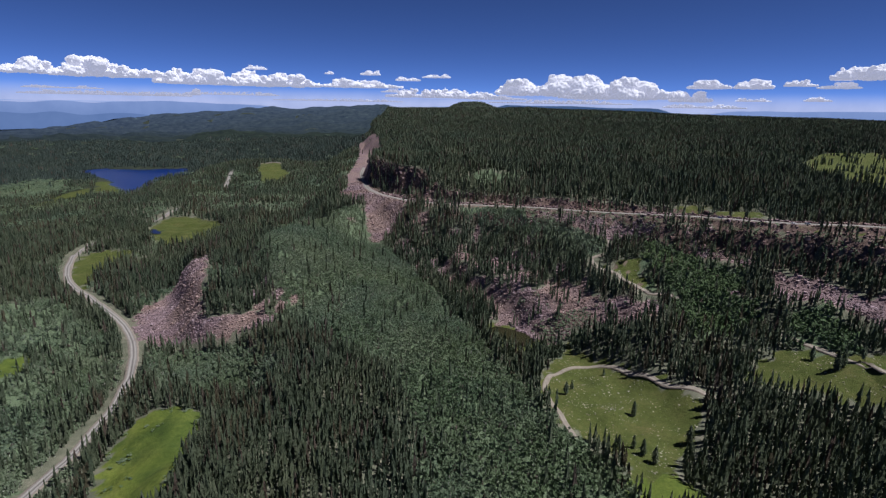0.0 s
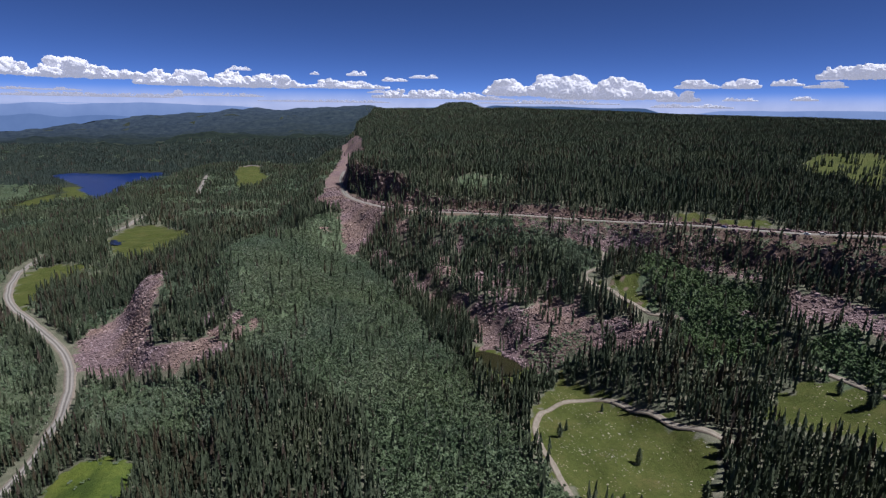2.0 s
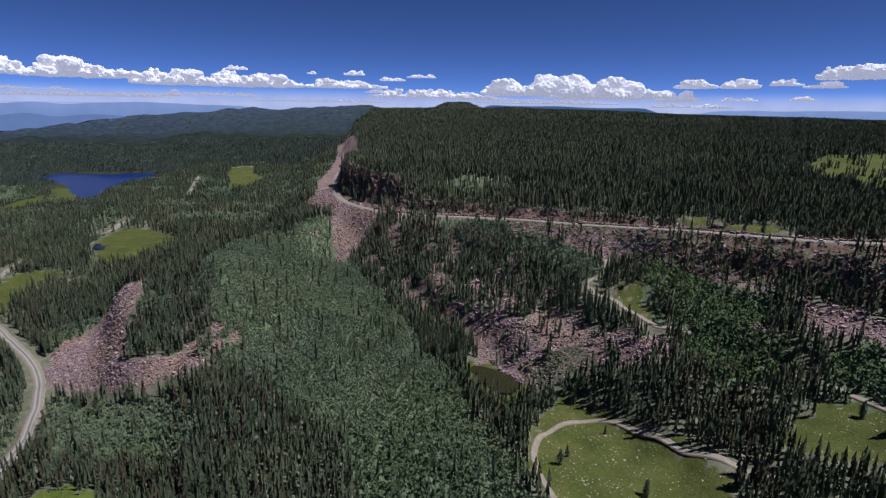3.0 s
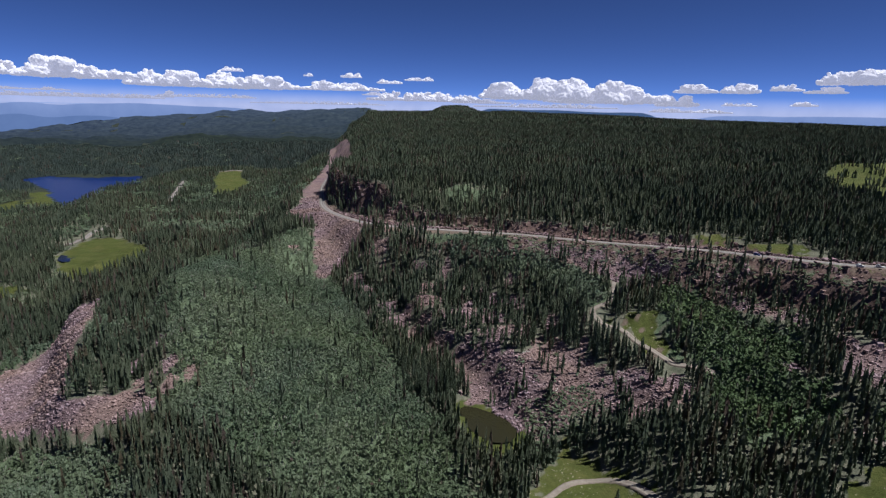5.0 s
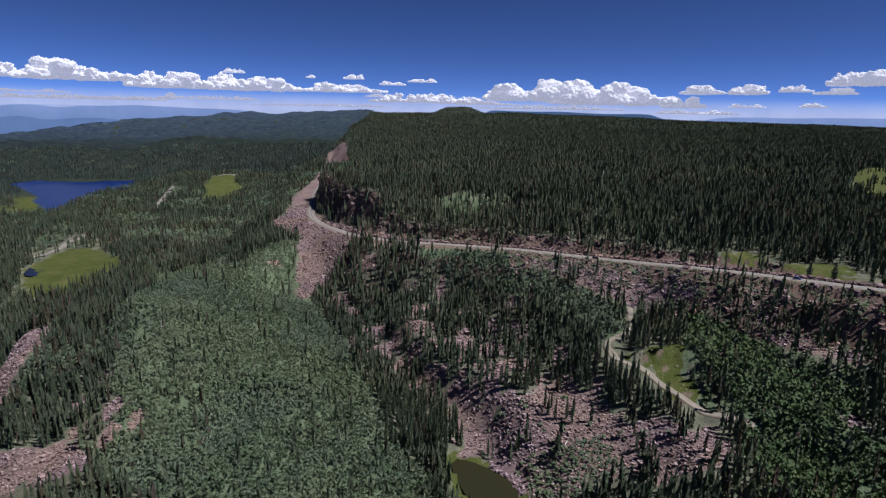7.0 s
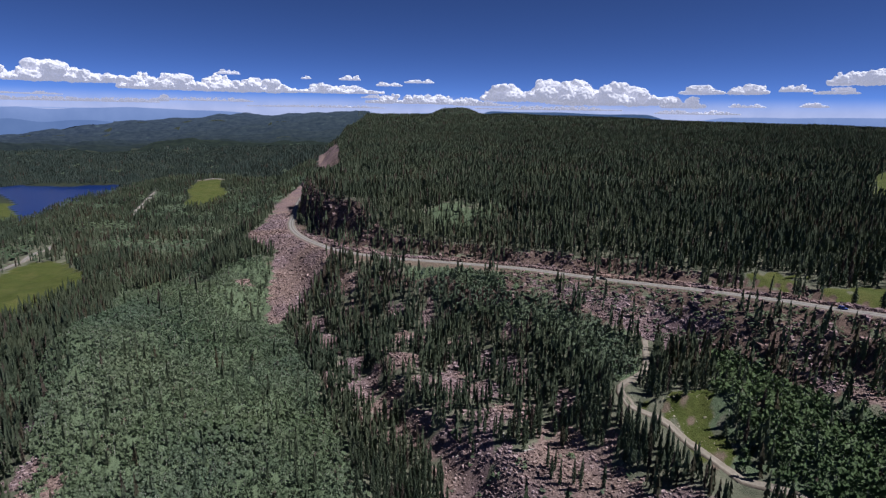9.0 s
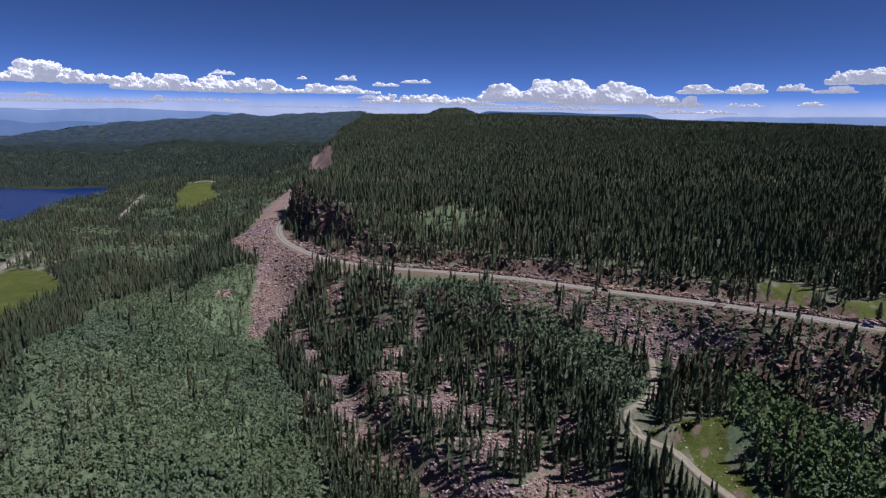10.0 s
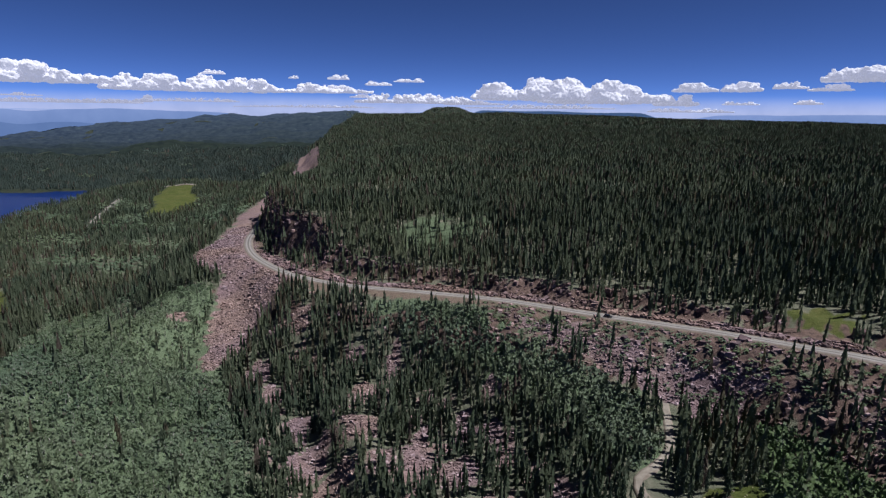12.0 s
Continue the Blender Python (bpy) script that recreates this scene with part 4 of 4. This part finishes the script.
    x, y, ok = np.append(x, mx), np.append(y, my), np.append(ok, wet)
    x, y = x[ok], y[ok]
    stand("shrubs", ASPEN, SHRUB, np.stack([x, y, land(x, y) - 0.6], 1), r.uniform(1.3, 2.4, len(x)), r.uniform(1.6, 2.8, len(x)), 9, "low green shrubs between rocks and round the pond", "shrubs")


def way_south(x, y):
    """Metres below the highway, on its downhill side."""
    d, _, _, side = along(HIGHWAY, x, y)
    return np.where(side < 0, d, 1e9)


build_rocks()


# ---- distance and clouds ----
# these backdrops glow unlit; their blues are haze painted in
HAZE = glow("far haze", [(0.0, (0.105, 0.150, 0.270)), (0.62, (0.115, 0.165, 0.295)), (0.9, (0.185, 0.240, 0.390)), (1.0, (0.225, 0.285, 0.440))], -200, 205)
NEAR_BLUE = glow("hazed mesa", [(0.0, (0.035, 0.06, 0.11)), (1.0, (0.05, 0.08, 0.14))], 150, 230)
FAR_BLUE = glow("hazed far ranges", [(0.0, (0.14, 0.19, 0.32)), (1.0, (0.17, 0.22, 0.36))], 100, 215)
VALLEY_BLUE = glow("hazed valley hills", [(0.0, (0.09, 0.135, 0.245)), (1.0, (0.105, 0.150, 0.265))], -100, 190)


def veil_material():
    """A glowing sheet painted as thin bright air low over the horizon, clearing upwards."""
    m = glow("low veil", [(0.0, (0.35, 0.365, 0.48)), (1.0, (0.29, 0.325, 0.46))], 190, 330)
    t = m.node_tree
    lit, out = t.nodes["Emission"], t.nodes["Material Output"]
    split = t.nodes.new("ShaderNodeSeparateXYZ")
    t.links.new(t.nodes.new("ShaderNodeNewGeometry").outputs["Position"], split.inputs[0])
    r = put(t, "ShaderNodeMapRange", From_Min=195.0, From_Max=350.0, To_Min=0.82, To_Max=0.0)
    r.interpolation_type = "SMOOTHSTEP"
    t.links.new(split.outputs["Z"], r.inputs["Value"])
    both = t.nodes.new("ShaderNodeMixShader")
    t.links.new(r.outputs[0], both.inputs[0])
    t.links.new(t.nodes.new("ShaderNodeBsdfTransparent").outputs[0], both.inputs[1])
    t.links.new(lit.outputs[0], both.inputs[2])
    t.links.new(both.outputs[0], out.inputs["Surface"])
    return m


def build_range(name, distance, first, last, level, swing, seed, mat, label, foot=-500):
    """A far range of hills: a ridge line on an arc round the place, between two bearings."""
    r = np.random.RandomState(seed)
    a = np.radians(np.linspace(first, last, 240))
    u = np.linspace(0, 1, 240)
    crest = level + sum(swing / (k + 1) ** 0.9 * np.sin(u * 6.283 * (k * 1.7 + 1) * (last - first) / 40 + r.uniform(0, 6.283)) for k in range(7))
    crest = crest - (1 - step(0, 0.12, u) * (1 - step(0.88, 1, u))) * max(swing * 2.5, 45)
    v = [np.stack([25 + (distance + d) * np.sin(a), 135 + (distance + d) * np.cos(a), z], 1) for d, z in ((-60, np.full(240, float(foot))), (0, crest), (40, np.full(240, float(foot))))]
    n = 240
    i = (np.arange(2)[:, None] * n + np.arange(n - 1)[None]).ravel()
    tagged(new(name, mesh_of(name, np.vstack(v), np.stack([i, i + 1, i + n + 1, i + n], 1), mat, smooth=True)), label, "mountains", kind="structure")


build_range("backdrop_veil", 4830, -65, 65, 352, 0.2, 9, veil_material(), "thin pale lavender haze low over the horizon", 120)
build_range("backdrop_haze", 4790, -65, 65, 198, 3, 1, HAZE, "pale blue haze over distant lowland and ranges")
build_range("backdrop_mesa", 4745, 4, 23, 214, 4, 5, NEAR_BLUE, "low mesa beyond the plateau's edge, painted haze blue", 100)
build_range("backdrop_range_east", 4750, 24, 60, 202, 4, 6, FAR_BLUE, "faint ranges on the horizon beyond the plateau, painted haze blue", 100)
def build_far_hills():
    """The wooded lowland far off: one low ridge behind another, each bluer than the last with painted haze."""
    n = 420
    a = np.radians(np.linspace(-64, -4, n))
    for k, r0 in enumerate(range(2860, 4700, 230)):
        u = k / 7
        # haze is put into the glow: green-grey near, blue far
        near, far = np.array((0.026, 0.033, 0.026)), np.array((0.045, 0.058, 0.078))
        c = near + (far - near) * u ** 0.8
        mat = glow("hazed far woods", [(0.0, tuple(c * 0.82)), (0.5, tuple(c)), (1.0, tuple(c * 1.12))], -60, 190)
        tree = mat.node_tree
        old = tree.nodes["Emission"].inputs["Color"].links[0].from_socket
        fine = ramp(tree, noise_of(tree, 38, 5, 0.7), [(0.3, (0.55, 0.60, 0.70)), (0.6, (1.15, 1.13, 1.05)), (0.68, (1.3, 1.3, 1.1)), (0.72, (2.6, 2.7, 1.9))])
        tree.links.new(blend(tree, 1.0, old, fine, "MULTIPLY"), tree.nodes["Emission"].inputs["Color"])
        rows = []
        for d, lift, swing in ((-300, -14, 0), (-200, 2, 0.2), (-110, 7, 0.4), (-40, 11, 0.6), (0, 12, 0.7), (50, 2, 0.4), (110, -30, 0)):
            x, y = 25 + (r0 + d) * np.sin(a), 135 + (r0 + d) * np.cos(a)
            rough = 9 * wave(x, y, 520, 90 + k) + 4 * wave(x, y, 170, 110 + k) + 1.2 * wave(x, y, 34, 130 + k)
            z = land(x, y) + lift + swing * rough
            rows.append(np.stack([x, y, np.where(rim_side(x, y) > -14, land(x, y) - 30, z)], 1))
        i = (np.arange(6)[:, None] * n + np.arange(n - 1)[None]).ravel()
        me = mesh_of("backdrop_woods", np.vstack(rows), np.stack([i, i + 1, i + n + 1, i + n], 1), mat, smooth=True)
        tagged(new("backdrop_woods", me), "wooded ridges of the far lowland, glowing with painted haze", "hills", kind="structure")


build_far_hills()
build_range("backdrop_hills", 4700, -62, -26, 128, 16, 12, VALLEY_BLUE, "hills in the hazy valley far below, painted haze blue")
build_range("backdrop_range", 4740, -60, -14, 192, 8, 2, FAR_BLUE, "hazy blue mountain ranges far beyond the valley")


def cloud_material():
    """White vapour; a glow is painted in for the light scattered inside each puff."""
    m, t, s = material("cloud", 1.0, spec=0.0)
    s.inputs["Base Color"].default_value = (0.37, 0.365, 0.37, 1)
    # lavender emission brightens the shaded undersides
    s.inputs["Emission Color"].default_value = (0.74, 0.71, 0.80, 1)
    s.inputs["Emission Strength"].default_value = 0.36
    relief(t, s, noise_of(t, 26, 5, 0.65), 0.6, 10.0)
    return m


CLOUD = cloud_material()
# bearing, elevation of the base, width and height, in degrees
CLOUDS = [(-35.6, 2.16, 3.9, 1.75), (-29.7, 2.09, 8.3, 1.77), (-23.1, 1.69, 6.7, 1.49), (-16.7, 1.67, 8.3, 1.55), (-8.2, 1.7, 7.4, 0.91), (0.2, 0.87, 10.5, 1.03),
          (10.6, 1.29, 9.4, 2.28), (17.3, 1.04, 10.3, 2.28), (23.4, 0.8, 3.3, 1.26), (24.9, 1.96, 3.2, 0.99), (28.4, 1.96, 2.8, 1.05), (37.6, 2.66, 6.7, 1.81),
          (31.9, 2.13, 2.2, 0.6), (34.6, 1.94, 2.7, 0.63)]
WISPS = [(-7.2, 2.89, 1.8, 0.58), (-3.5, 2.43, 2.2, 0.53), (-18.0, 3.11, 1.8, 0.41), (-11.2, 2.9, 0.8, 0.42), (-0.7, 2.75, 2.5, 0.43), (-23.7, 0.68, 1.4, 0.65), (33.3, 0.9, 1.8, 0.46),
         (-30.2, 0.53, 11.4, 0.47), (-10.3, 0.36, 11.0, 0.3), (11.5, 0.44, 12.0, 0.43), (24.6, 0.22, 6.1, 0.4), (-20.0, 0.75, 7.0, 0.35), (-33.5, 1.0, 5.0, 0.3), (5.5, 0.75, 5.0, 0.5), (28.5, 0.85, 2.5, 0.35), (-4.5, 1.3, 3.0, 0.4)]


def ball(level):
    bm = bmesh.new()
    bmesh.ops.create_icosphere(bm, subdivisions=level, radius=1.0)
    bm.verts.ensure_lookup_table()
    v, f = np.array([q.co[:] for q in bm.verts]), np.array([[q.index for q in p.verts] for p in bm.faces])
    bm.free()
    return v, f


BALL = ball(2)


def build_cloud(bearing, base, width, height, seed, distance=4650):
    """A cumulus: heaped, billowing puffs over a flat foot, highest in a few places along it, ragged at the ends."""
    r = np.random.RandomState(seed)
    w, h = radians(width * 1.15) * distance, radians(height) * distance
    ratio = w / h
    towers = [(r.uniform(-0.75, 0.75), r.uniform(0.12, 0.4), r.uniform(0.55, 1.0)) for _ in range(int(np.clip(ratio, 2, 8)))]
    verts, faces, start = [], [], 0
    core = int(ratio * 3.5) + 3
    for k in range(core + int(np.clip(ratio * 20, 26, 150))):
        u = r.uniform(-1, 1) if k >= core else (2 * k + 1) / core - 1
        crown = h * max(0.38, max(t / (1 + ((u - c) / s) ** 4) for c, s, t in towers)) * (1 - 0.75 * abs(u) ** 7)
        large = r.rand() < 0.4
        size = min(crown * 0.55, h * (r.uniform(0.22, 0.36) if large else r.uniform(0.07, 0.18)))
        c = np.array([u * (w / 2 - size), r.uniform(-0.5, 0.5) * h, max(crown - size, 0.0) * r.uniform(0, 1) ** (1.0 if large else 0.5)])
        if k < core:
            c[1], c[2] = 0, 0.08 * h
            size = max(size, 0.16 * h)
        v, f = BALL
        v = v * size * np.array([r.uniform(1.0, 1.7), 1.0, r.uniform(0.75, 1.0)])
        push = np.array([noise.noise(Vector(q) * (1.9 / size) + Vector((k * 3.1, seed, 0))) + 0.55 * noise.noise(Vector(q) * (4.6 / size) + Vector((seed, k * 1.7, 5))) for q in v])
        v = v * (1 + 0.42 * push)[:, None] + c
        v[:, 2] = np.where(v[:, 2] < 0, v[:, 2] * 0.18, v[:, 2])
        verts.append(v)
        faces.append(f + start)
        start += len(v)
    me = mesh_of("cloud", np.vstack(verts), np.vstack(faces), CLOUD, smooth=True)
    a, e = radians(bearing), radians(base)
    ob = new("cloud", me)
    skin = ob.modifiers.new("skin", "REMESH")
    skin.mode, skin.voxel_size, skin.use_smooth_shade = "VOXEL", h / 26, True
    billow = bpy.data.textures.new("billow", "CLOUDS")
    billow.noise_scale, billow.noise_depth = h * 0.11, 2
    heave = ob.modifiers.new("heave", "DISPLACE")
    heave.texture, heave.texture_coords, heave.strength, heave.mid_level = billow, "LOCAL", h * 0.16, 0.45
    ob.matrix_world = Matrix.Translation((distance * math.cos(e) * math.sin(a), distance * math.cos(e) * math.cos(a), 200 + distance * math.sin(e))) @ Matrix.Rotation(-a, 4, "Z")
    return ob


for k, c in enumerate(CLOUDS):
    tagged(build_cloud(*c, 100 + k), "white heaped fair-weather cloud with a flat grey base", "cloud", "clouds over the horizon")
for k, c in enumerate(WISPS):
    tagged(build_cloud(*c, 200 + k, 4700), "small thin white cloud low over the horizon", "cloud", "clouds over the horizon")


# ---- vehicles and small things ----
def part(name, bm, mat, parent, label=""):
    me = bpy.data.meshes.new(name)
    bm.to_mesh(me)
    bm.free()
    me.materials.append(mat)
    ob = new(name, me)
    ob.parent = parent
    return tagged(ob, label)


def paint(name, colour):
    m, t, s = material(name, 0.35, spec=0.5)
    t.links.new(blend(t, 1.0, colour, ramp(t, noise_of(t, 0.7, 4), [(0.3, (0.85, 0.85, 0.85)), (0.7, (1.1, 1.1, 1.1))]), "MULTIPLY"), s.inputs["Base Color"])
    return m


RUBBER, STEEL, GLASS_DARK, LAMP = paint("rubber", (0.02, 0.02, 0.02)), paint("steel", (0.4, 0.4, 0.42)), paint("tinted glass", (0.015, 0.02, 0.025)), paint("lamp glass", (0.7, 0.7, 0.65))
GLASS_DARK.node_tree.nodes["Principled BSDF"].inputs["Roughness"].default_value = 0.08


def slab(profile, half, taper=1.0, top=None):
    """A body drawn from the side (length, height) and given a width; points above top are drawn in."""
    bm = bmesh.new()
    rings = []
    for side in (-1, 1):
        rings.append([bm.verts.new((x, side * half * (taper if top is not None and z > top else 1), z)) for x, z in profile])
    bm.faces.new(rings[0])
    bm.faces.new(rings[1][::-1])
    n = len(profile)
    for k in range(n):
        bm.faces.new((rings[0][k], rings[1][k], rings[1][(k + 1) % n], rings[0][(k + 1) % n]))
    bmesh.ops.recalc_face_normals(bm, faces=bm.faces)
    bmesh.ops.bevel(bm, geom=bm.edges[:], offset=0.05, segments=1, affect="EDGES")
    return bm


def drum(r, width, sides=14):
    bm = bmesh.new()
    bmesh.ops.create_cone(bm, cap_ends=True, segments=sides, radius1=r, radius2=r, depth=width, matrix=pose(0, 0, 0, 90, 0, 0))
    bmesh.ops.bevel(bm, geom=[e for e in bm.edges if len(e.link_faces) == 2 and e.calc_face_angle(0) > 1.2], offset=r * 0.12, segments=1, affect="EDGES")
    return bm


def build_car(x, y, turn, mat, label):
    car = tagged(new("car"), label, "car", "vehicles on the road")
    car.matrix_world = pose(x, y, float(land(x, y)) + 0.26, 0, 0, turn)
    part("body", slab([(-2.0, 0.35), (2.0, 0.35), (2.05, 0.75), (1.1, 0.95), (-1.95, 1.0), (-2.05, 0.7)], 0.86), mat, car)
    part("cabin", slab([(-1.85, 0.97), (0.95, 0.95), (0.35, 1.45), (-1.5, 1.5)], 0.80, 0.84, 1.2), GLASS_DARK, car, "dark tinted windows")
    part("roof", slab([(-1.52, 1.49), (0.33, 1.44), (0.25, 1.53), (-1.42, 1.57)], 0.68), mat, car)
    for a in (-1, 1):
        for b in (-1.3, 1.3):
            tyre = part("wheel", drum(0.34, 0.22), RUBBER, car, "black tyre on a steel rim")
            tyre.location = (b, a * 0.78, 0.34)
            part("rim", drum(0.2, 0.24, 10), STEEL, tyre)
        lamp = part("headlight", drum(0.1, 0.12, 10), LAMP, car)
        lamp.matrix_local = pose(2.0, a * 0.6, 0.72, 0, 0, 90)
    for z, x0 in ((0.45, 2.02), (0.47, -2.02)):
        bumper = part("bumper", slab([(-0.06, -0.08), (0.06, -0.08), (0.06, 0.08), (-0.06, 0.08)], 0.84), RUBBER, car)
        bumper.location = (x0, 0, z)
    return car


build_car(143, 530.5, -36, paint("black paint", (0.018, 0.017, 0.018)), "black car on the pale rim road")
build_car(231, 449.5, -42, paint("blue paint", (0.02, 0.04, 0.16)), "dark blue car on the pale rim road")
build_car(270, 413.5, -33, paint("white paint", (0.7, 0.7, 0.69)), "white car stopped at the roadside")
build_car(278, 409.5, -33, paint("silver paint", (0.45, 0.45, 0.46)), "silver car stopped at the roadside")


def build_log(x, y, turn, long):
    bm = bmesh.new()
    bmesh.ops.create_cone(bm, cap_ends=True, segments=8, radius1=0.22, radius2=0.1, depth=long, matrix=pose(0, 0, 0, 0, 90, 0))
    for v in bm.verts:
        v.co.z += 0.08 * math.sin(v.co.x)
    me = bpy.data.meshes.new("fallen_log")
    bm.to_mesh(me)
    bm.free()
    me.materials.append(PALE_BARK)
    ob = tagged(new("fallen_log", me), "bleached fallen trunk lying on the talus", "log", "fallen trunks")
    ob.matrix_world = pose(x, y, float(land(x, y)) + 0.5, 0, 0, turn)


for x, y, turn, long in ((92, 386, 62, 6), (60, 431, 20, 4), (70, 426, 75, 4.5), (108, 399, -30, 4), (50, 428, 50, 3.5), (80, 417, 15, 5), (125, 382, 100, 4)):
    build_log(x, y, turn, long)
